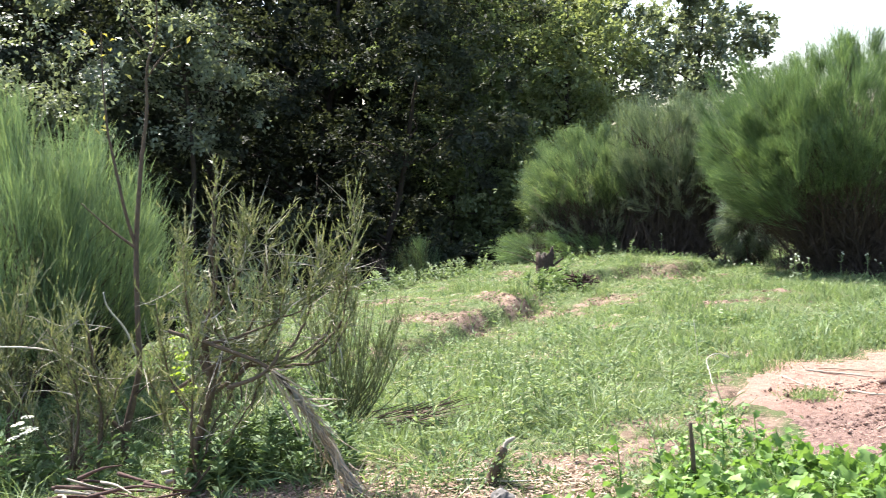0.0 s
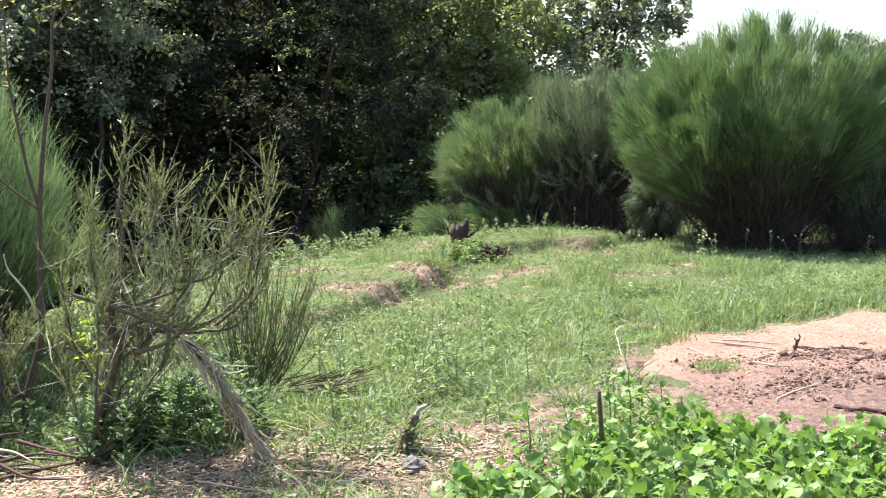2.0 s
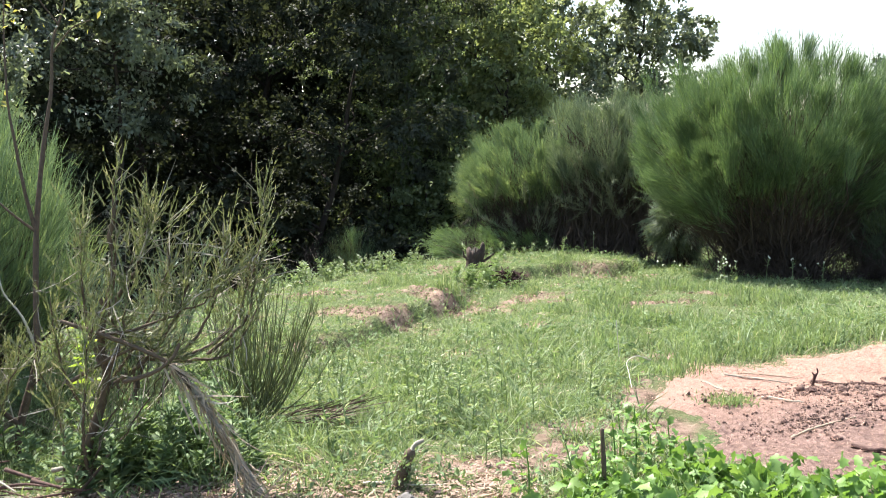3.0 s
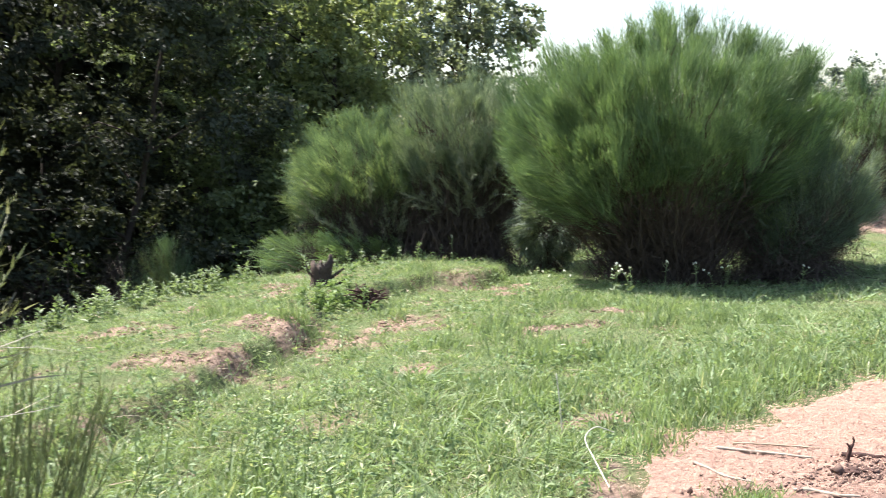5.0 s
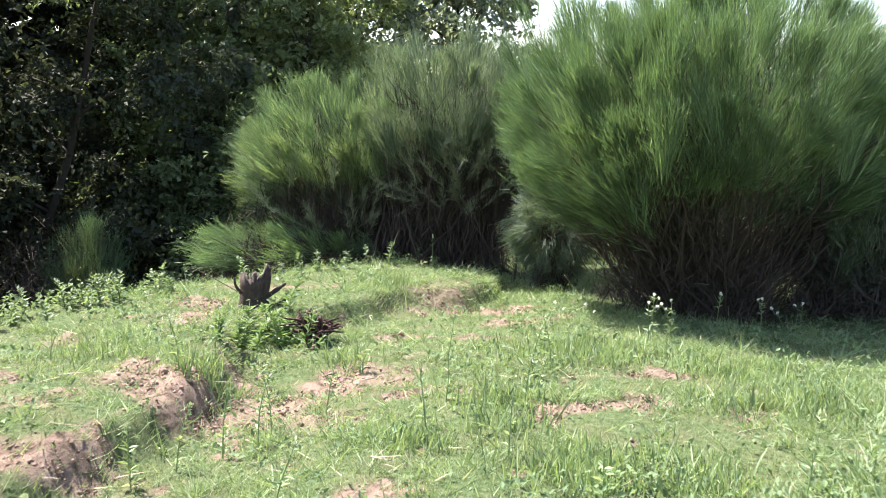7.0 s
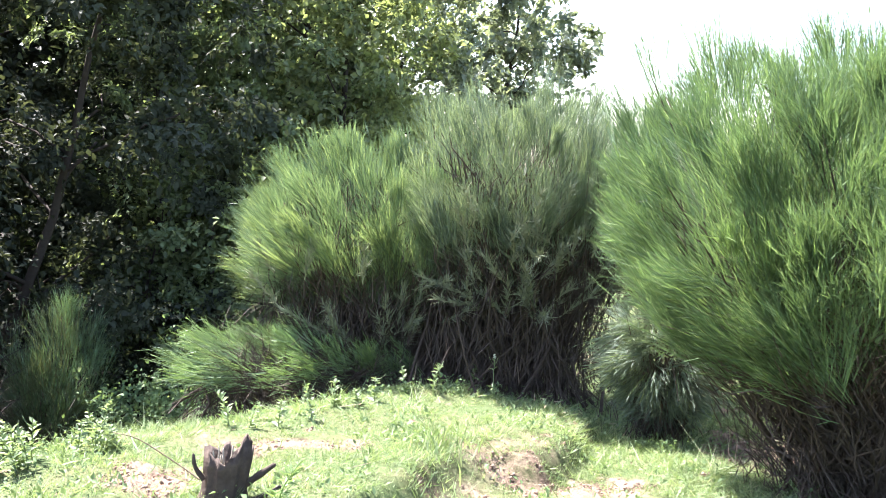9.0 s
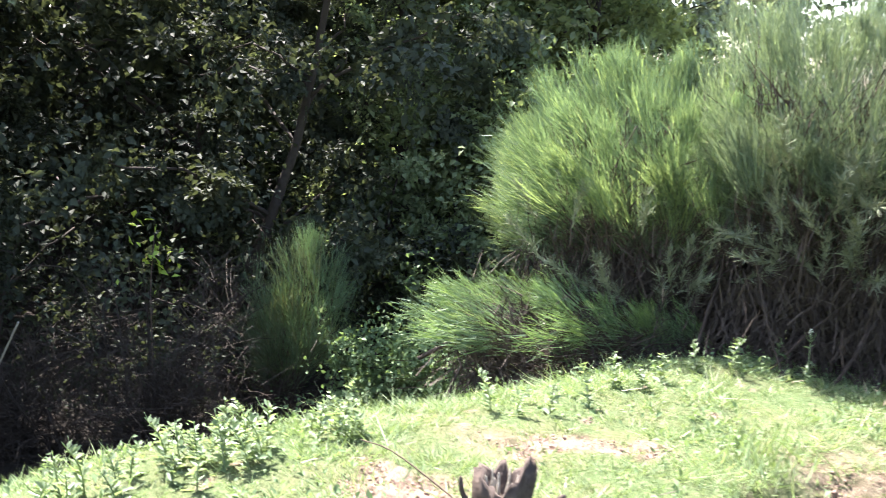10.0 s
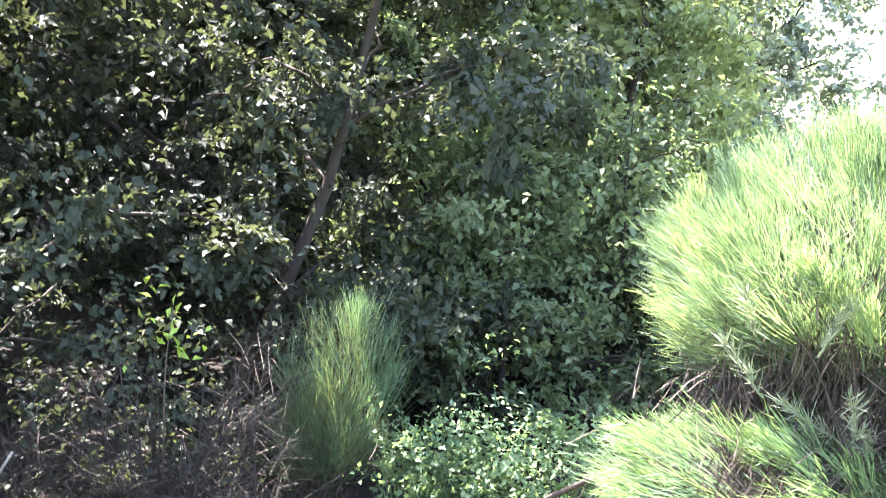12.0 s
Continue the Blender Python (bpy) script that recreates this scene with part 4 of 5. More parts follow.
scraggly("scraggly_shrub", -1.95, 5.35, "thin drooping grey-green shrub round the sapling's foot", 54, [
    [(0.08, 0, 0), (0.14, 0, 0.28), (0.15, 0, 0.55), (0.10, 0, 0.92)]] + loose_stems(7, 0.9, 0.4, 58), 420, M_BROOM_DRY, 0.2, 7, dead=90, r0=0.009)
scraggly("scraggly_shrub", -2.45, 5.6, "shaded straggling shrub below the tall broom", 55, loose_stems(10, 0.95, 0.5, 59), 480, M_BROOM_DRY, 0.24, 7, dead=60, r0=0.009)
scraggly("scraggly_shrub", -1.3, 6.3, "straggling green shrub behind the sapling", 56, loose_stems(12, 1.0, 0.5, 60), 600, M_BROOM_GREY, 0.25, 7, dead=40, r0=0.009)


def wispy_broom(x, y, seed):
    """Thin dark stems fanning up out of one root."""
    rng = np.random.default_rng(seed)
    top = thing("wispy_broom", at_ground(x, y, -0.02), "sparse wispy broom with thin dark green stems", "shrub")
    tips = []
    for k in range(70):
        a, b_ = rng.uniform(-0.35, 0.72), rng.normal(0, 0.3)
        h = rng.uniform(0.55, 0.98) * (1.0 - 0.25 * abs(a - 0.2))
        s0 = np.array([rng.normal(0, 0.06), rng.normal(0, 0.05), 0.0])
        e = s0 + h * np.array([math.sin(a) * 0.95, math.sin(b_) * 0.6, math.cos(a)])
        m_ = s0 + 0.5 * (e - s0) + np.array([0.10 * math.sin(a), 0, -0.05]) * h
        p = curve([s0, m_, e], 10)
        part("stem", raw_mesh("stem", *tube(p, np.linspace(0.0042, 0.002, len(p)), 4)), M_OLIVE, top)
        tips.append(p[3:])
    nodes = np.vstack(tips)
    n = 1300
    i = rng.integers(len(nodes), size=n)
    w = unit(np.stack([rng.normal(0.1, 0.25, n), rng.normal(0, 0.25, n), np.ones(n)], 1))
    part("foliage", raw_mesh("foliage", *ribbons(nodes[i], w, rng.uniform(0.05, 0.16, n), np.full(n, 0.004), rng.normal(0, 0.07, (n, 3)), 2, rng, 0.6)), M_OLIVE, top)
    return top


wispy_broom(-0.55, 5.75, 61)

M_FIBRE = leafy("frayed_bark", (0.12, 0.08, 0.055), (0.46, 0.36, 0.265), (0.78, 0.69, 0.56), 6.0, 0.1, 0.7, 0.2)
bb = thing("broken_branch", at_ground(-0.4, 4.45), "broken dry branch with a shredded bark end resting on the ground", "branch")
rod("limb", [(-0.78, 0.05, 0.79), (-0.57, 0.05, 0.71), (-0.37, 0.04, 0.62), (-0.28, 0.04, 0.54), (-0.2, 0.03, 0.44)], 0.009, 0.012, M_TWIG, bb, n=24, rough=0.08)
rod("side_limb", [(-0.28, 0.04, 0.68), (-0.31, 0.02, 0.62), (-0.39, 0.02, 0.56), (-0.52, 0.03, 0.52)], 0.007, 0.012, M_TWIG, bb, n=20, rough=0.08)
rod("torn_end", [(-0.24, 0.04, 0.50), (-0.2, 0.03, 0.44), (-0.07, 0.02, 0.20), (0.06, 0.0, -0.01)], 0.014, 0.020, M_GREYWOOD, bb, n=24, rough=0.12)
rng = np.random.default_rng(63)
n = 300
u = rng.uniform(0, 0.84, n) ** 0.75
spine = curve([(-0.36, 0.04, 0.62), (-0.28, 0.03, 0.54), (-0.2, 0.02, 0.44), (-0.12, 0.0, 0.31), (-0.04, -0.01, 0.15), (0.03, -0.02, 0.0), (0.07, -0.03, -0.02)], 60)
base = spine[(u * (len(spine) - 1)).astype(int)]
aim = spine[np.minimum(len(spine) - 1, ((u + 0.16) * (len(spine) - 1)).astype(int))]
fan = 0.007 + 0.024 * np.sin(np.pi * np.clip(u * 1.05, 0, 1)) ** 0.8 + 0.022 * u ** 2
tagged(part("frayed_bark", raw_mesh("frayed_bark", *ribbons(base + rng.normal(0, 1, (n, 3)) * fan[:, None] * 0.6, unit(aim - base + rng.normal(0, 0.042, (n, 3))), rng.uniform(0.04, 0.22, n), rng.uniform(0.002, 0.012, n),
                                                 rng.normal(0, 0.22, (n, 3)), 3, rng, 0.6)), M_FIBRE, bb, "frayed straw-coloured bark"), kind="stuff")

ds = thing("dead_snag", at_ground(-1.16, 4.75), "short weathered dead snag at the shrub's foot", "snag")
rod("stem", [(0, 0, -0.02), (0.02, 0, 0.2), (0.06, 0.0, 0.45), (0.16, 0, 0.66)], 0.024, 0.010, M_TWIG, ds, n=20, rough=0.1)
ps = thing("pale_bent_stick", at_ground(-2.35, 4.9), "pale bent dry stick arching out of the shrubs", "stick")
rod("stick", [(-0.3, 0.2, 0.68), (-0.05, 0.25, 0.77), (0.15, 0.3, 0.78), (0.4, 0.4, 0.70), (0.55, 0.6, 0.42), (0.58, 0.75, 0.0)], 0.006, 0.004, M_PALE, ps, n=30)


# Litter of dry cuttings along the near edge and on the bare patch
def litter(count, x0, x1, y0, y1, length, width, seed, zf, inside):
    rng = np.random.default_rng(seed)
    x, y = rng.uniform(x0, x1, count), rng.uniform(y0, y1, count)
    k = inside(x, y, rng)
    x, y = x[k], y[k]
    n = len(x)
    a = rng.normal(0.3, 0.9, n)
    way = np.stack([np.cos(a), np.sin(a), rng.normal(0.03, 0.10, n)], 1)
    st = np.stack([x, y, zf(x, y) + rng.uniform(0.002, 0.02, n)], 1)
    face = unit(np.cross(way, np.array([0, 0, 1.0]) + rng.normal(0, 0.4, (n, 3))))
    return ribbons(st, way, length * rng.uniform(0.3, 1.3, n), width * rng.uniform(0.6, 1.5, n), np.stack([rng.normal(0, 0.15, n), rng.normal(0, 0.15, n), np.zeros(n) - 0.03], 1), 2, rng, 0.8, facing=face)


M_CHIP = leafy("dead_leaf_chips", (0.12, 0.075, 0.057), (0.39, 0.275, 0.215), (0.58, 0.46, 0.37), 6.0, 0.1, 0.8, 0.1)
M_CUT = leafy("pink_cuttings", (0.24, 0.14, 0.105), (0.43, 0.275, 0.215), (0.56, 0.42, 0.33), 2.5, 0.1, 0.75, 0.15)
tagged(part("dry_cuttings", raw_mesh("dry_cuttings", *litter(60000, 1.6, 5.6, 3.8, 7.4, 0.036, 0.0022, 71, patch_height, lambda x, y, r: (in_patch(x, y) < 1.03 + 0.07 * r.normal(size=len(x))) & (r.uniform(size=len(x)) < np.where(y + 0.25 * np.sin(3 * x) < 5.75, 0.35, 1.0)))), M_CUT),
       "fine pinkish dry cuttings strewn over the bare patch", "cuttings", kind="stuff")
tagged(part("straw_litter", raw_mesh("straw_litter", *joined([
    litter(5200, -2.6, 0.9, 3.6, 5.0, 0.075, 0.004, 72, height, lambda x, y, r: r.uniform(size=len(x)) < np.exp(-((y - 4.36) / 0.38) ** 2)),
    litter(2600, -2.5, 8, 4.6, 15, 0.15, 0.004, 73, lambda x, y: height(x, y) + 0.05, lambda x, y, r: (in_patch(x, y) > 1) & (edge_distance(x, y) < 0) & (r.uniform(size=len(x)) < 0.25 + 0.6 * bare_amount(x, y)))])), M_STRAW),
       "pale dry straw lying among the grass", "straw", kind="stuff")


tagged(part("dead_leaf_litter", raw_mesh("dead_leaf_litter", *litter(21000, -2.7, 0.9, 3.7, 5.0, 0.04, 0.008, 74, height, lambda x, y, r: r.uniform(size=len(x)) < np.exp(-((y - 4.32) / 0.36) ** 2) * (1.1 - 0.5 * (x > -0.2)))), M_CHIP),
       "pinkish brown dead leaves and chips on the worn ground", "leaf litter", kind="stuff")
tagged(part("grass_tuft", raw_mesh("grass_tuft", *ribbons(np.stack([rng.normal(2.24, 0.07, 700), rng.normal(5.72, 0.06, 700), np.full(700, 0.02)], 1), unit(rng.normal(0, 0.7, (700, 3)) + np.array([0, 0, 1.0])), rng.uniform(0.015, 0.055, 700),
                                                       np.full(700, 0.006), rng.normal(0, 0.25, (700, 3)), 2, rng, 0.8)), M_GRASS), "green grass tuft in the edge of the bare patch", "grass tuft", kind="stuff")


# Sticks and charred pieces on the bare patch
def stick(name, a, b, r, mat, label, category="stick", bend=0.02, seed=0, zf=None):
    zf = zf or (lambda x, y: float(patch_height(np.array(x), np.array(y))))
    rng = np.random.default_rng(seed)
    z0, z1 = zf(a[0], a[1]) + r * 0.5, zf(b[0], b[1]) + r * 0.5
    top = thing(name, (a[0], a[1], z0), label, category, "sticks on the bare patch")
    d = np.array([b[0] - a[0], b[1] - a[1], z1 - z0])
    pts = [d * u + np.array([rng.normal(0, bend), rng.normal(0, bend), abs(rng.normal(0, bend * 0.15))]) * math.sin(math.pi * u) for u in (0, 0.3, 0.65, 1)]
    rod("shaft", pts, r * 0.7, r * 0.4, mat, top, n=16, rough=0.15, seed=seed)
    return top


stick("dry_stick", (2.42, 6.27), (2.74, 6.02), 0.012, M_GREYWOOD, "split dry stick lying on the bare patch", seed=1)
stick("dry_stick", (2.52, 6.30), (2.85, 6.12), 0.008, M_STRAW, "thin pale stalk lying on the bare patch", seed=2)
stick("dry_stick", (2.22, 6.12), (2.34, 5.85), 0.011, M_GREYWOOD, "short pale stick by the grass tuft", seed=3)
stick("charred_stick", (2.86, 5.98), (3.32, 5.86), 0.022, M_CHAR, "dark charred length of wood in the earth", bend=0.03, seed=4)
stick("dry_stick", (2.44, 5.72), (2.62, 5.55), 0.013, M_GREYWOOD, "short grey stick half in the cuttings", seed=5)
stick("dry_stick", (2.30, 5.0), (2.75, 5.2), 0.009, M_STRAW, "pale dry stalk on the dark earth", seed=6)
stick("dry_stick", (2.9, 4.9), (3.5, 5.1), 0.010, M_STRAW, "bent straw-coloured stalk on the earth", seed=7)
stick("charred_stick", (2.5, 4.75), (2.72, 4.6), 0.022, M_CHAR, "short charred stick among the chips", seed=8)
stick("dry_stick", (3.35, 5.5), (3.62, 5.25), 0.012, M_GREYWOOD, "weathered stick across the dark earth", seed=9)
fs = thing("forked_twig", (2.84, 5.92, float(patch_height(np.array(2.84), np.array(5.92)))), "small dark forked twig standing in the earth", "twig")
rod("stem", [(0, 0, 0), (0.01, 0, 0.03), (0.02, 0, 0.07)], 0.009, 0.010, M_CHAR, fs, n=8)
rod("fork", [(0.02, 0, 0.06), (0.035, 0.0, 0.085), (0.03, 0, 0.11)], 0.007, 0.004, M_CHAR, fs, n=8)
rod("fork", [(0.02, 0, 0.06), (0.0, 0.0, 0.085)], 0.006, 0.004, M_CHAR, fs, n=6)


def lump(name, x, y, r, mat, label, category, seed, flat=0.7, zf=None, group=""):
    """An uneven clod or stone, sunk a little into the ground."""
    bm = bmesh.new()
    bmesh.ops.create_icosphere(bm, subdivisions=3, radius=r)
    for v in bm.verts:
        q = v.co / r * 1.6 + Vector((seed * 3.1, seed * 1.7, 0))
        k = 1 + 0.35 * noise.noise(q) + 0.18 * noise.noise(q * 2.7) + 0.08 * noise.noise(q * 6)
        v.co = Vector((v.co.x * k, v.co.y * k, v.co.z * k * flat))
    me = bpy.data.meshes.new(name)
    bm.to_mesh(me)
    bm.free()
    ob = part(name, me, mat)
    z = float((zf or height)(np.array(x), np.array(y)))
    ob.matrix_world = pose(x, y, z + r * flat * 0.35, 0, 0, seed * 47)
    return tagged(ob, label, category, group)


M_EARTH = woody("crumbled_earth", (0.12, 0.075, 0.055), (0.34, 0.235, 0.18), 20.0, 1.0)
M_DARK_EARTH = woody("dark_earth", (0.06, 0.036, 0.03), (0.20, 0.13, 0.105), 20.0, 1.0)
M_STONE = woody("grey_stone", (0.09, 0.085, 0.08), (0.20, 0.185, 0.17), 18.0, 0.5)
rng = np.random.default_rng(81)
for k, (x, y, r) in enumerate([(2.78, 5.80, 0.035), (2.84, 5.77, 0.03), (2.95, 5.75, 0.03), (3.1, 5.62, 0.025), (3.25, 5.78, 0.03), (2.5, 4.9, 0.03), (2.7, 5.1, 0.025), (3.0, 5.2, 0.03), (3.3, 4.9, 0.025), (2.4, 5.3, 0.02), (3.6, 5.6, 0.03), (3.4, 6.1, 0.025)]):
    lump("charred_lump", x, y, r, M_CHAR, "small dark charred lump in the cuttings", "charcoal", k + 1, 0.55, patch_height, "charred lumps")
rng = np.random.default_rng(84)
for n, cx, cy, sx_, sy_, size in ((1500, 3.15, 5.78, 0.42, 0.08, 0.0065), (900, 2.95, 5.35, 0.4, 0.14, 0.005), (700, 2.5, 5.2, 0.25, 0.12, 0.0045)):
    x, y = rng.normal(cx, sx_, n), rng.normal(cy, sy_, n)
    x, y = x[in_patch(x, y) < 0.95], y[in_patch(x, y) < 0.95]
    n = len(x)
    r = size * rng.lognormal(0, 0.5, n)
    base = np.array([(1, 0, 0), (0, 1, 0), (-1, 0, 0), (0, -1, 0), (0, 0, 0.8), (0, 0, -0.8)], float)
    v = np.stack([x, y, patch_height(x, y) + r * 0.4], 1)[:, None] + (base[None] + rng.normal(0, 0.25, (n, 6, 3))) * r[:, None, None]
    f = np.array([(0, 1, 4), (1, 2, 4), (2, 3, 4), (3, 0, 4), (1, 0, 5), (2, 1, 5), (3, 2, 5), (0, 3, 5)])
    tagged(part("dark_earth_crumbs", raw_mesh("dark_earth_crumbs", v.reshape(-1, 3), [(np.arange(n)[:, None, None] * 6 + f[None]).reshape(-1, 3)]), M_DARK_EARTH), "dark broken earth strewn over the bare patch", "earth", kind="stuff")
lump("stone", 0.29, 4.24, 0.05, M_STONE, "small grey stone on the worn earth", "stone", 21, 0.8)


def crumbs(count, x0, x1, y0, y1, size, seed):
    """Crumbs of earth on the bare spots, each an uneven little pyramid pair."""
    rng = np.random.default_rng(seed)
    x, y = rng.uniform(x0, x1, count), rng.uniform(y0, y1, count)
    k = (rng.uniform(size=count) < bare_amount(x, y) ** 2) & (edge_distance(x, y) < 0)
    x, y = x[k], y[k]
    n = len(x)
    r = size * rng.lognormal(0, 0.4, n)
    c = np.stack([x, y, height(x, y) + r * 0.2], 1)
    base = np.array([(1, 0, 0), (0, 1, 0), (-1, 0, 0), (0, -1, 0), (0, 0, 0.8), (0, 0, -0.8)], float)
    v = c[:, None] + (base[None] + rng.normal(0, 0.25, (n, 6, 3))) * r[:, None, None]
    f = np.array([(0, 1, 4), (1, 2, 4), (2, 3, 4), (3, 0, 4), (1, 0, 5), (2, 1, 5), (3, 2, 5), (0, 3, 5)])
    return v.reshape(-1, 3), [(np.arange(n)[:, None, None] * 6 + f[None]).reshape(-1, 3)]


tagged(part("earth_crumbs", raw_mesh("earth_crumbs", *joined([crumbs(30000, -1.5, 5.8, 8.8, 14.5, 0.007, 82), crumbs(5000, -1.5, 5.8, 8.8, 14.5, 0.008, 83)])), M_EARTH), "crumbs of bare pinkish earth on the worn spots", "earth", kind="stuff")

# Mossy stub, stake and loose sticks by the near edge
stub = thing("mossy_stub", at_ground(0.27, 4.46), "short leaning mossy post stub in the grass", "post")
rod("post", [(-0.02, 0, -0.03), (0.01, 0.0, 0.08), (0.05, 0.0, 0.17)], 0.034, 0.026, M_TWIG, stub, n=12, rough=0.14, sides=9)
rng = np.random.default_rng(91)
tagged(leaf_bunch("moss", np.stack([0.01 + 0.04 * rng.uniform(0, 1, 330) + rng.normal(0, 0.024, 330), rng.normal(0, 0.032, 330) - 0.015, rng.uniform(0, 0.16, 330)], 1), 0.022, M_WEED, stub, 92, label="green moss and creeping leaves"), kind="stuff")
rod("snag", [(0.03, 0.0, 0.12), (0.06, -0.01, 0.19), (0.10, -0.01, 0.215)], 0.014, 0.008, M_GREYWOOD, stub, n=8, rough=0.1)
stake = thing("stake", at_ground(1.12, 4.18), "short brown wooden stake among the leaves", "stake")
rod("shaft", [(0, 0, -0.05), (0.0, 0, 0.15), (-0.01, 0, 0.34)], 0.011, 0.010, M_TWIG, stake, n=10, rough=0.08, sides=7)
for k, (a, b, r, mat) in enumerate([((0.10, 4.5), (0.46, 4.42), 0.008, M_PALE), ((0.22, 4.44), (0.30, 4.58), 0.007, M_PALE), ((-0.25, 4.28), (0.14, 4.1), 0.009, M_STRAW), ((-0.1, 4.06), (0.12, 4.16), 0.007, M_GREYWOOD),
                                    ((-0.65, 4.2), (-0.3, 4.05), 0.008, M_STRAW), ((-1.5, 4.5), (-1.15, 4.35), 0.009, M_GREYWOOD), ((-1.9, 4.7), (-1.6, 4.45), 0.012, M_TWIG)]):
    stick("loose_stick", a, b, r, mat, "dry stick lying on the worn ground", seed=20 + k, zf=lambda x, y: float(height(x, y)) + 0.012)
ws = thing("white_curved_stalk", at_ground(2.0, 6.46, 0.06), "whitish curved dry stalk lying in the grass", "stalk")
rod("stalk", [(0, 0, 0.02), (-0.10, -0.02, 0.06), (-0.20, -0.13, 0.05), (-0.24, -0.32, 0.02), (-0.30, -0.6, 0.0)], 0.003, 0.0022, M_PALE, ws, n=30)
ws2 = thing("dry_grass_stalk", at_ground(1.86, 6.75), "thin pale upright grass stalk", "stalk")
rod("stalk", [(0, 0, 0), (-0.01, 0, 0.16), (-0.02, 0.02, 0.32)], 0.004, 0.002, M_PALE, ws2, n=12)
tw = thing("twig_pile", at_ground(-0.15, 5.35), "small pile of thin dry twigs in the grass", "twigs")
rng = np.random.default_rng(93)
n = 90
a = rng.normal(0.3, 0.35, n)
st = np.stack([rng.normal(0, 0.10, n), rng.normal(0, 0.05, n), rng.uniform(0.03, 0.12, n)], 1)
tagged(part("twig_mass", raw_mesh("twig_mass", *ribbons(st, np.stack([np.cos(a), np.sin(a), rng.normal(0.1, 0.1, n)], 1), rng.uniform(0.12, 0.35, n), np.full(n, 0.006), rng.normal(0, 0.08, (n, 3)), 2, rng, 0.6)), M_TWIG, tw), kind="stuff")

brush = thing("brush_pile", at_ground(-1.72, 4.70), "low pile of reddish-brown dead branches below the shrubs", "branches")
rng = np.random.default_rng(96)
M_RED = woody("red_brown_bark", (0.045, 0.024, 0.02), (0.14, 0.085, 0.07), 40.0)
for k in range(34):
    a, q = rng.normal(-0.35, 0.5), rng.uniform(0.15, 0.5)
    p0 = np.array([rng.normal(0, 0.20), rng.normal(0, 0.12), rng.uniform(0.01, 0.16)])
    p2 = p0 + np.array([math.cos(a) * q, math.sin(a) * q * 0.6, rng.normal(0.0, 0.05)])
    p2[2] = max(0.01, p2[2])
    rod("branch", [tuple(p0), tuple((p0 + p2) / 2 + rng.normal(0, 0.02, 3)), tuple(p2)], rng.uniform(0.005, 0.015), 0.003, M_RED if k % 3 else M_GREYWOOD, brush, n=8, sides=5, rough=0.1, seed=k)

# Dead thickets on the wood floor
def dead_thicket(x, y, r, tall, count, seed):
    """A tangle of bare dead canes arching up out of the wood floor."""
    rng = np.random.default_rng(seed)
    top = thing("dead_thicket", at_ground(x, y, -0.02), "tangled thicket of bare dark brown canes under the trees", "thicket", "dead thickets")
    bx, by = rng.normal(0, r * 0.5, count), rng.normal(0, r * 0.4, count)
    st = np.stack([bx, by, height(x + bx, y + by) - float(height(x, y)) + 0.9 * rng.uniform(0, 1, count) ** 1.5 * tall * (0.7 + 0.3 * np.sin(5.0 * bx + seed))], 1)
    way = unit(np.stack([rng.normal(0, 0.5, count), rng.normal(0, 0.5, count), rng.uniform(0.2, 1.0, count)], 1))
    bend = np.stack([rng.normal(0, 0.3, count), rng.normal(0, 0.3, count), -rng.uniform(0, 0.4, count)], 1)
    tagged(part("twig_mass", raw_mesh("twig_mass", *ribbons(st, way, rng.uniform(0.2, 0.65, count), rng.uniform(0.004, 0.011, count), bend, 3, rng, 0.5)), M_BARK, top, "fine bare brown twigs"), kind="stuff")
    for k in range(12):
        b0 = np.array([rng.normal(0, r * 0.4), rng.normal(0, r * 0.3), 0.0])
        e = b0 + np.array([rng.normal(0, 0.35), rng.normal(0, 0.3), tall * rng.uniform(0.6, 1.0)])
        part("cane", raw_mesh("cane", *tube(curve([b0, (b0 + e) / 2 + rng.normal(0, 0.08, 3), e], 9), np.linspace(0.012, 0.004, 9), 5)), M_BARK, top)


dead_thicket(-1.40, 18.5, 0.85, 2.2, 3600, 401)
dead_thicket(-2.9, 18.5, 0.9, 1.5, 2000, 402)

# Stump with splintered top, and a clump of roots below it
stump = thing("tree_stump", at_ground(1.47, 12.25, -0.07), "small dark splintered tree stump on the bank", "stump")
rng = np.random.default_rng(95)
N = 30
ang = np.linspace(0, 2 * np.pi, N, endpoint=False)
jag = 0.03 * np.abs(np.sin(4.5 * ang + 1)) + rng.uniform(0, 0.045, N) + 0.10 * np.exp(-((ang - 5.6) / 0.35) ** 2) + 0.05 * np.exp(-((ang - 3.4) / 0.25) ** 2)
rough_ = 1 + 0.10 * np.sin(3 * ang + 1) + 0.09 * np.sin(9 * ang) + rng.normal(0, 0.07, N)
rings = []
for h, r in ((0.0, 0.145), (0.05, 0.115), (0.12, 0.098), (0.19, 0.10), (0.25, 0.105), (1.0, 0.108), (1.1, 0.088), (0.22, 0.075), (0.20, 0.03)):
    zz = 0.26 + jag if h == 1.0 else 0.255 + jag * 0.9 if h == 1.1 else np.full(N, h) + rng.normal(0, 0.006, N) * (h > 0)
    rings.append(np.stack([r * rough_ * np.cos(ang) + 0.1 * np.minimum(zz, 0.3), r * rough_ * np.sin(ang), zz], 1))
v = np.vstack(rings)
q = np.array([[i * N + j, i * N + (j + 1) % N, (i + 1) * N + (j + 1) % N, (i + 1) * N + j] for i in range(8) for j in range(N)])
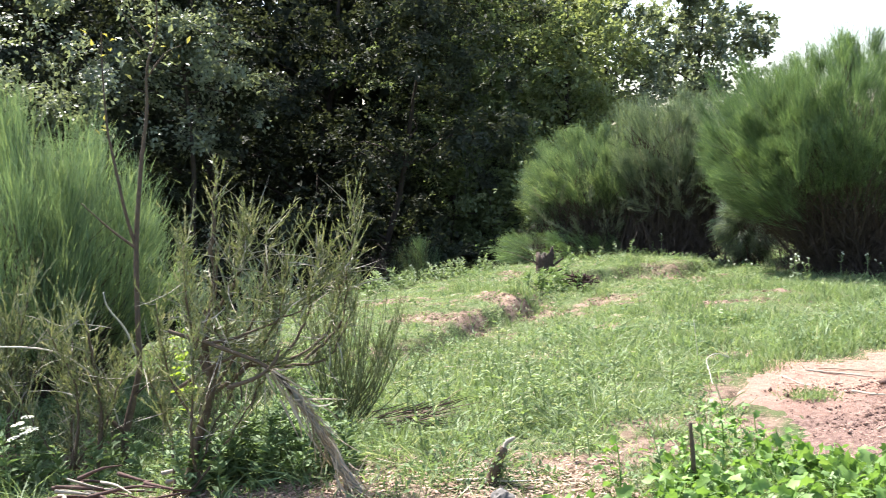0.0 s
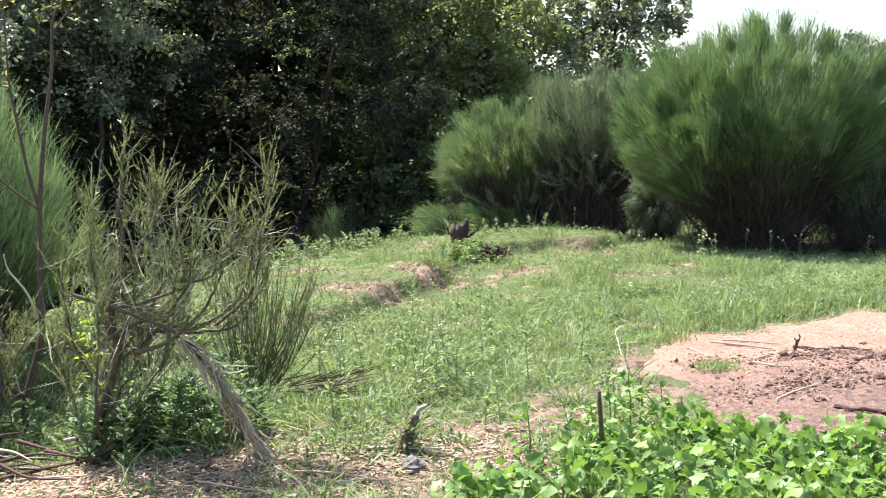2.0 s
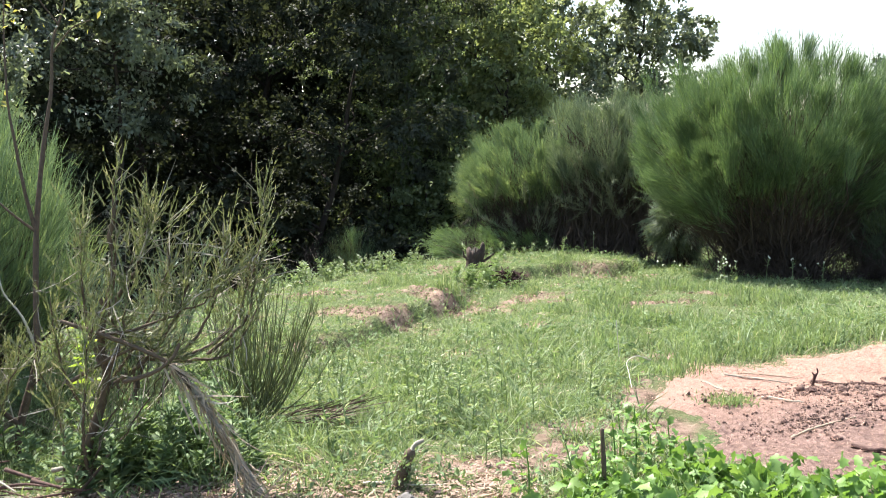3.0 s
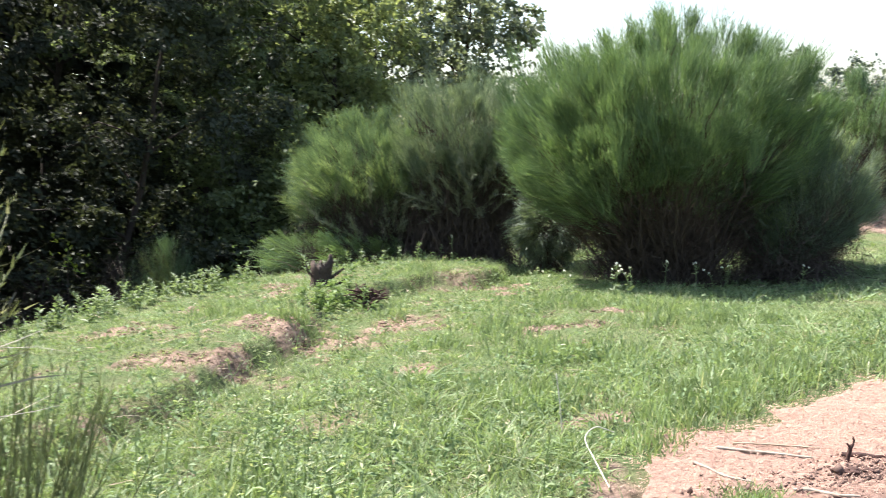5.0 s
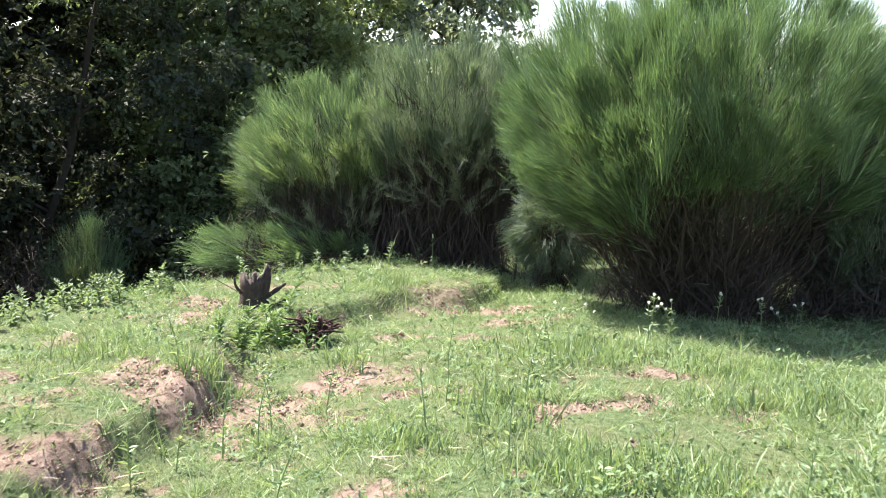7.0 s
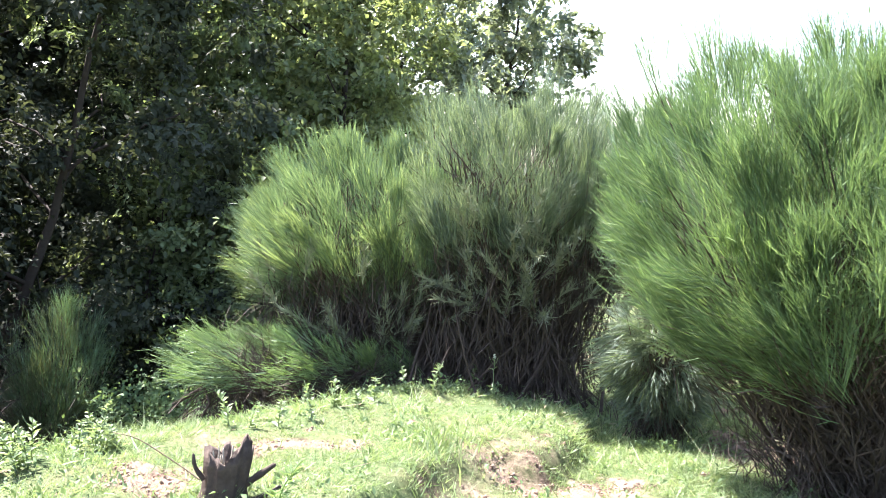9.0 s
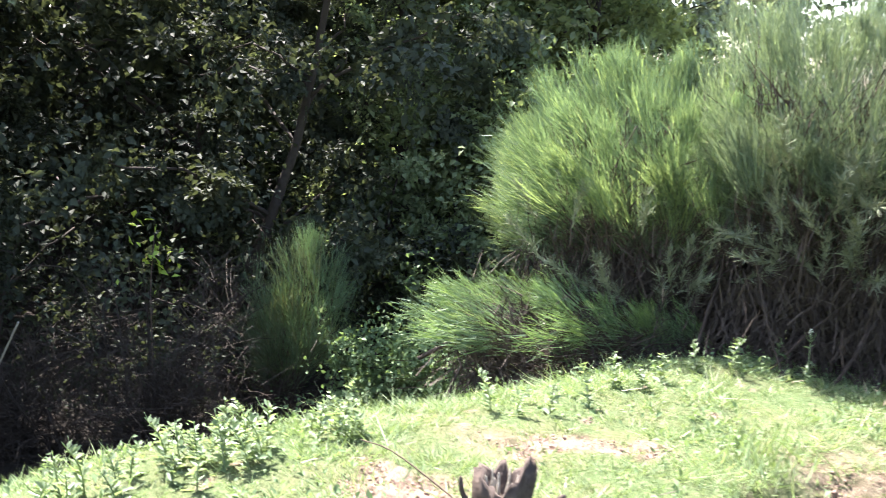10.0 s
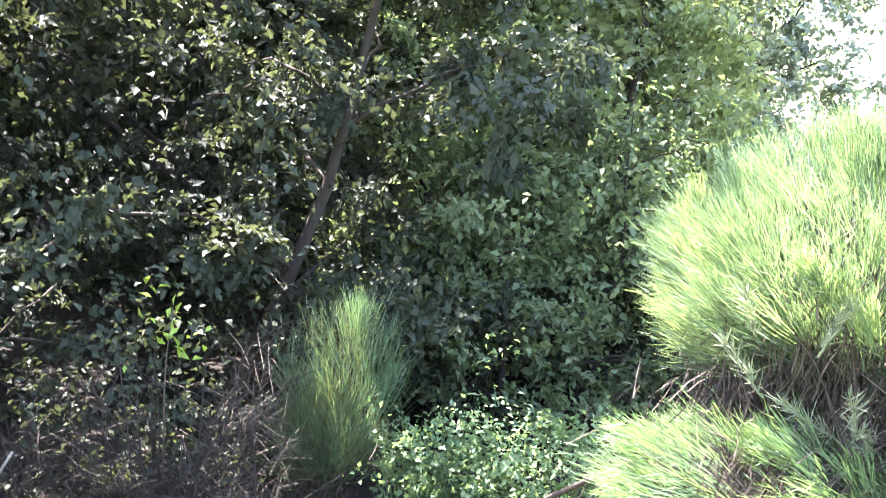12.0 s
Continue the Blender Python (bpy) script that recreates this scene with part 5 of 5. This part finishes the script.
part("bole", raw_mesh("bole", np.vstack([v, [[0.02, 0, 0.21]]]), [q, np.array([[8 * N + j, 8 * N + (j + 1) % N, 9 * N] for j in range(N)])]), M_STUMP, stump)
for k in range(12):
    a, r = rng.uniform(0, 2 * np.pi), rng.uniform(0.02, 0.08)
    rod("splinter", [(r * math.cos(a) + 0.02, r * math.sin(a), 0.2), (r * math.cos(a) * 1.05 + 0.02, r * math.sin(a) * 1.05, 0.25), (r * math.cos(a) * 1.2 + 0.02, r * math.sin(a) * 1.2, rng.uniform(0.27, 0.33))], 0.012, 0.003, M_GREYWOOD, stump, n=6, sides=4)
rod("snag", [(0.09, -0.02, 0.14), (0.16, -0.03, 0.19), (0.24, -0.03, 0.245)], 0.020, 0.013, M_STUMP, stump, n=10, rough=0.12)
rod("snag", [(0.10, -0.03, 0.06), (0.19, -0.05, 0.10), (0.27, -0.06, 0.15)], 0.018, 0.010, M_STUMP, stump, n=10, rough=0.12)
rod("snag", [(-0.08, -0.02, 0.18), (-0.12, -0.02, 0.24), (-0.13, -0.02, 0.30)], 0.014, 0.007, M_STUMP, stump, n=8, rough=0.12)
rod("dead_twig", [(-0.1, -0.08, 0.2), (-0.2, 0.0, 0.25), (-0.38, 0.1, 0.34), (-0.5, 0.15, 0.36)], 0.004, 0.002, M_TWIG, stump, n=12)
roots = thing("root_clump", at_ground(1.84, 11.65), "tangled clump of dark dry roots on the bank", "roots")
for k in range(44):
    a, e = rng.uniform(0, 2 * np.pi), rng.uniform(0.1, 1.4)
    d = np.array([math.cos(a) * math.cos(e), math.sin(a) * math.cos(e), math.sin(e)])
    rod("root", [(0, 0, 0.0), tuple(d * 0.13 + rng.normal(0, 0.03, 3) + np.array([0, 0, 0.03])), tuple(d * 0.21 * np.array([1.2, 1, 0.8]) + rng.normal(0, 0.05, 3))], 0.016, 0.005, M_CHAR, roots, n=8, sides=5)


# Weeds: meadow stems with pale heads, bank herbs, flowering weeds, crop plants
def weed(name, tall, leaf_n, leaf_size, label, category, seed, head=None, heads=1, mat=None, spread=0.35, group="", branches=0):
    """A leafy upright weed, with flower heads where it has them. Stands at the origin."""
    rng = np.random.default_rng(seed)
    top = thing(name, (0, 0, 0), label, category, group)
    bendx, bendy = rng.normal(0, 0.06 * tall / 0.3, 2)
    p = curve([(0, 0, -0.02), (bendx * 0.3, bendy * 0.3, tall * 0.5), (bendx, bendy, tall)], 10)
    part("stem", raw_mesh("stem", *tube(p, np.linspace(0.0045, 0.002, len(p)), 5)), mat or M_WEED, top)
    ends = [p[-1]]
    for k in range(branches):
        i = rng.integers(len(p) // 2, len(p) - 1)
        e = p[i] + np.array([rng.normal(0, 0.05), rng.normal(0, 0.05), tall * rng.uniform(0.15, 0.35)])
        b = curve([p[i], (p[i] + e) / 2 + np.array([0, 0, -0.01]), e], 6)
        part("side_stem", raw_mesh("side_stem", *tube(b, np.linspace(0.003, 0.0015, len(b)), 4)), mat or M_WEED, top)
        ends.append(b[-1])
    u = rng.uniform(0.05, 0.95, leaf_n)
    c = np.stack([np.interp(u, np.linspace(0, 1, len(p)), p[:, i]) for i in range(3)], 1)
    a = rng.uniform(0, 2 * np.pi, leaf_n)
    way = unit(np.stack([np.cos(a), np.sin(a), rng.uniform(0.1, 1.0, leaf_n)], 1))
    nor = unit(rng.normal(0, 0.3, (leaf_n, 3)) + np.array([0, 0, 1.0]) - way * 0.3)
    ln = leaf_size * rng.uniform(0.6, 1.2, leaf_n) * (1.25 - 0.7 * u)
    tagged(part("leaf_mass", raw_mesh("leaf_mass", *leaf_cards(c, way, nor, ln, ln * spread)), mat or M_WEED, top), kind="stuff")
    if head:
        for e in ends[:heads]:
            if len(head) > 2:
                # a flat white umbel of many small florets
                n = 70
                a, r = rng.uniform(0, 2 * np.pi, n), head[0] * np.sqrt(rng.uniform(0, 1, n))
                rad = np.stack([np.cos(a), np.sin(a), np.zeros(n)], 1)
                c = e + rad * r[:, None] + np.stack([np.zeros(n), np.zeros(n), 0.008 - 9.0 * r * r + rng.normal(0, 0.002, n)], 1)
                part("flower_head", raw_mesh("flower_head", *leaf_cards(c, rad, unit(rng.normal(0, 0.25, (n, 3)) + np.array([0, 0, 1.0])), np.full(n, 0.011), np.full(n, 0.009))), head[1], top)
                continue
            n = 26
            d = unit(rng.normal(size=(n, 3)) + np.array([0, 0, 0.7]))
            part("flower_head", raw_mesh("flower_head", *leaf_cards(np.repeat(e[None], n, 0) + d * 0.004, d, unit(rng.normal(size=(n, 3))), np.full(n, head[0]) * rng.uniform(0.6, 1.1, n), np.full(n, head[0] * 0.5))), head[1], top)
    return top


M_PETAL = leafy("white_petals", (0.62, 0.62, 0.56), (0.75, 0.75, 0.70), (0.6, 0.62, 0.5), 4.0, 0.25, 0.6, 0.2)
M_BUD = leafy("pale_buds", (0.22, 0.27, 0.14), (0.36, 0.41, 0.24), (0.5, 0.48, 0.33), 4.0, 0.25, 0.6, 0.2)


def scatter(kinds, spots, seed):
    """Stands copies of weeds on the ground; the first of each kind takes a spot of its own."""
    rng = np.random.default_rng(seed)
    used = set()
    for k, (x, y) in enumerate(spots):
        w = kinds[k % len(kinds)]
        m_ = pose(x, y, float(height(x, y)), rng.normal(0, 5), rng.normal(0, 5), rng.uniform(0, 360))
        if w.name in used:
            copy_thing(w, m_)
        else:
            used.add(w.name)
            w.matrix_world = m_


rng = np.random.default_rng(300)
kinds = [weed("meadow_weed", 0.22 + 0.05 * k, 22, 0.055, "thin upright meadow weed with a pale bud", "weed", 310 + k, (0.014, M_BUD), 2, group="meadow weeds", branches=2, mat=M_GRASS) for k in range(4)]
spots = [(x, y) for x, y in zip(rng.normal(0.45, 0.6, 60), rng.normal(6.1, 0.8, 60)) if in_patch(x, y) > 1.1]
spots += [(x, y) for x, y in zip(rng.uniform(-0.8, 3.5, 36), rng.uniform(6.5, 11.0, 36)) if in_patch(x, y) > 1.1 and edge_distance(np.array([x]), np.array([y]))[0] < -1.4]
scatter(kinds, spots, 301)
kinds = [weed("bank_herb", 0.13 + 0.04 * k, 30, 0.06, "leafy green herb on the bank's edge", "herb", 330 + k, None, 0, group="bank herbs", branches=1, spread=0.42) for k in range(4)]
spots = []
for x in np.concatenate([rng.uniform(-1.7, 0.9, 84), rng.uniform(0.9, 4.4, 12)]):
    lo, hi = 7.0, 18.0
    for _ in range(30):
        mid = (lo + hi) / 2
        if float(edge_distance(np.array([x]), np.array([mid]))[0]) < 0:
            lo = mid
        else:
            hi = mid
    spots.append((x, lo + rng.normal(0.0, 0.22)))
scatter(kinds, spots, 331)


def grass_clump(x, y, r, n, h, rng):
    gx, gy = rng.normal(x, r, n), rng.normal(y, r, n)
    clump = part("tall_grass_clump", raw_mesh("tall_grass_clump", *ribbons(np.stack([gx, gy, height(gx, gy) - 0.01], 1), unit(rng.normal(0, 0.3, (n, 3)) + np.array([0, 0, 1.0])), h * rng.uniform(0.4, 1.1, n), rng.uniform(0.005, 0.010, n), rng.normal(0, 0.2, (n, 3)) - np.array([0, 0, 0.1]), 3, rng, 0.7)), M_GRASS)
    tagged(clump, "clump of taller bright green grass in the meadow", "grass clump", "grass clumps", kind="stuff")


for x, y, r, n, h in [(1.05, 10.55, 0.10, 260, 0.17), (2.9, 8.3, 0.12, 160, 0.2), (0.4, 11.0, 0.14, 160, 0.2), (1.95, 10.9, 0.1, 120, 0.18), (3.3, 10.3, 0.14, 180, 0.2), (0.35, 6.6, 0.12, 160, 0.24), (2.4, 9.2, 0.12, 140, 0.2), (2.75, 13.2, 0.12, 140, 0.18),
                      (2.15, 6.42, 0.10, 300, 0.10), (2.42, 6.72, 0.13, 420, 0.12), (2.75, 6.95, 0.13, 460, 0.13), (3.08, 7.22, 0.14, 520, 0.15), (3.42, 7.36, 0.14, 520, 0.15), (3.8, 7.42, 0.14, 420, 0.13), (4.25, 7.38, 0.14, 360, 0.12)]:
    grass_clump(x, y, r, n, h, rng)
loose = np.random.default_rng(399)
for x, y, r, h in zip(loose.uniform(1.6, 5.2, 34), loose.uniform(6.2, 10.8, 34), loose.uniform(0.07, 0.2, 34), loose.uniform(0.09, 0.16, 34)):
    if in_patch(x, y) > 1.15 and bare_amount(np.array([x]), np.array([y]))[0] < 0.4:
        grass_clump(x, y, r, int(2200 * r), h, loose)
kinds = [weed("white_flowered_weed", 0.24 + 0.05 * k, 18, 0.06, "pale green weed with small white flower heads by the bush", "weed", 350 + k, (0.013, M_PETAL), 2, group="white flowered weeds", branches=3) for k in range(3)]
scatter(kinds, [(3.7, 10.95), (4.2, 11.2), (4.28, 11.3), (4.36, 11.15), (4.42, 11.25), (4.75, 11.2), (5.2, 11.0), (5.35, 11.05), (3.55, 14.7), (3.6, 11.2), (6.1, 10.9), (4.95, 10.95)], 351)
kinds = [weed("yarrow", 0.34, 30, 0.06, "white-flowered yarrow stem beside the shrubs", "flower", 360, (0.026, M_PETAL, "flat"), 3, group="yarrow", branches=3)]
scatter(kinds, [(-2.19, 5.15), (-2.09, 5.15)], 361)
kinds = [weed("shrub_herb", 0.24 + 0.05 * k, 46, 0.085, "dark green leafy herb under the scraggly shrub", "herb", 370 + k, None, 0, group="herbs under the shrub", branches=2, spread=0.38, mat=M_HERB) for k in range(4)]
scatter(kinds, [(x, y) for x, y in zip(rng.normal(-0.93, 0.22, 58), rng.normal(4.82, 0.15, 58))] + [(x, y) for x, y in zip(rng.normal(-2.1, 0.35, 12), rng.normal(5.25, 0.15, 12))], 371)
M_LIME = leafy("lime_leaves", (0.16, 0.24, 0.03), (0.28, 0.38, 0.06), (0.4, 0.45, 0.1), 3.0, 0.4)
kinds = [weed("lime_leaved_plant", 0.85, 40, 0.13, "young plant with bright lime-green leaves among the shrubs", "plant", 380, None, 0, spread=0.28, mat=M_LIME, branches=1)]
scatter(kinds, [(-1.44, 5.85)], 381)


M_CLOVER = leafy("fresh_weed_leaves", (0.085, 0.14, 0.05), (0.18, 0.26, 0.105), (0.30, 0.36, 0.18), 3.0, 0.4, 0.5, 0.35)
kinds = [weed("leafy_weed", 0.15 + 0.04 * k, 60, 0.085, "bright green leafy weed growing below the stump", "weed", 385 + k, None, 0, group="weeds below the stump", branches=2, spread=0.2, mat=M_CLOVER) for k in range(3)]
scatter(kinds, [(x, y) for x, y in zip(rng.normal(1.52, 0.15, 13), rng.normal(11.55, 0.2, 13))], 388)


# At the foot of the wood: a bright young shoot and a leaning dead stick
shoot_at = at_ground(-1.6, 18.74)
young = thing("young_shoot", shoot_at, "thin young tree shoot with bright lime-green leaves in the wood's shade", "shoot")
rise = -0.1 - shoot_at[2]
rod("stem", [(0, 0, -0.05), (0.04, 0, rise * 0.4), (0.03, 0.0, rise * 0.75), (0.07, 0, rise)], 0.012, 0.004, M_SAPLING, young, n=16)
rng = np.random.default_rng(390)
for k in range(34):
    leaf_bunch("leaf", np.array([[0.05, 0.0, rise]]) + rng.normal(0, 1, (1, 3)) * np.array([0.12, 0.12, 0.16]) - np.array([[0, 0, 0.22]]), 0.10, M_LIME, young, 391 + k, slim=0.5)
foot = at_ground(-3.1, 17.5)
lean_ = thing("leaning_stick", foot, "pale dead stick leaning up out of the dark hollow", "stick")
rise = -0.47 - foot[2]
rod("stick", [(0, 0, -0.04), (0.37, -0.32, rise * 0.36), (0.74, -0.62, rise * 0.7), (1.08, -0.9, rise)], 0.016, 0.008, M_GREYWOOD, lean_, n=20, rough=0.08)


# Crop: a bed of broad heart-shaped leaves on thin stalks
def heart_leaf(name, r, seed):
    rng = np.random.default_rng(seed)
    out = []
    for k in range(11):
        a = -math.pi / 2 + 2 * math.pi * (k + 0.5) / 11
        rad = r * (1 + 0.27 * (-1) ** k) * (0.74 + 0.22 * math.cos(a - math.pi / 2) ** 2) * (1 + 0.55 * max(0, math.sin(a)) ** 8) * (1 - 0.35 * max(0, -math.sin(a)) ** 8) * rng.uniform(0.93, 1.07)
        out.append((rad * math.cos(a), r * 0.75 + rad * math.sin(a), 0.16 * abs(rad * math.cos(a)) - 0.25 * (rad * math.sin(a) / r) ** 2 * r + rng.normal(0, 0.05) * r))
    v = np.array([(0, r * 0.75, 0.0)] + out)
    f = np.array([[0, 1 + k, 1 + (k + 1) % 11] for k in range(11)])
    return raw_mesh(name, v, [f])


M_CROP = leafy("crop_leaves", (0.075, 0.145, 0.036), (0.16, 0.27, 0.068), (0.27, 0.37, 0.11), 3.0, 0.4, 0.48, 0.4, 0.9)
nt = M_CROP.node_tree
info = nt.nodes.new("ShaderNodeObjectInfo")
for n_ in nt.nodes:
    if n_.bl_idname == "ShaderNodeValToRGB" and n_.inputs["Fac"].links[0].from_socket.name == "Random Per Island":
        nt.links.new(info.outputs["Random"], n_.inputs["Fac"])
LEAVES = [heart_leaf("leaf", r, 400 + k) for k, r in enumerate((0.022, 0.029, 0.037))]
for me in LEAVES:
    me.materials.append(M_CROP)
rng = np.random.default_rng(401)
count = 0
while count < 190:
    x, y = rng.uniform(0.3, 3.4), rng.uniform(2.75, 4.5)
    if y > 3.5 + 0.95 * (x - 0.3) or y > 4.32 + 0.12 * math.sin(5 * x):
        continue
    count += 1
    crop = thing("crop_plant", at_ground(x, y), "low leafy crop plant with broad bright green leaves", "plant", "crop bed")
    hh = rng.uniform(0.10, 0.22)
    for k in range(18):
        a, r, z = rng.uniform(0, 2 * np.pi), rng.uniform(0.02, 0.17), hh * rng.uniform(0.45, 1.1)
        tip = np.array([r * math.cos(a), r * math.sin(a), z])
        lf = part("leaf", LEAVES[k % 3], None, crop)
        lf.matrix_local = pose(*tip, rng.normal(-18, 40), rng.normal(0, 40), math.degrees(a) - 90 + rng.normal(0, 60))
        if k % 3 == 0:
            rod("stalk", [(0, 0, 0), tuple(tip * np.array([0.5, 0.5, 0.7])), tuple(tip)], 0.003, 0.002, M_CROP, crop, n=6, sides=4)
for x, y, h in ((1.22, 4.42, 0.30), (1.34, 4.50, 0.36), (1.48, 4.44, 0.30), (1.28, 4.56, 0.34), (1.42, 4.58, 0.33), (1.12, 4.36, 0.24), (0.78, 4.12, 0.28), (1.55, 4.36, 0.27)):
    tall_ = thing("tall_crop_shoot", at_ground(x, y), "taller bushy leafy crop shoot beside the stake", "plant", "crop shoots")
    rod("stalk", [(0, 0, 0), (0.01, 0, h * 0.5), (0.0, 0.01, h)], 0.005, 0.003, M_CROP, tall_, n=8, sides=5)
    for k in range(20):
        z, a, r = h * rng.uniform(0.3, 1.02), rng.uniform(0, 2 * np.pi), rng.uniform(0.02, 0.09)
        lf = part("leaf", LEAVES[0], None, tall_)
        lf.matrix_local = pose(r * math.cos(a), r * math.sin(a), z, rng.normal(-15, 25), rng.normal(0, 25), math.degrees(a) - 90)
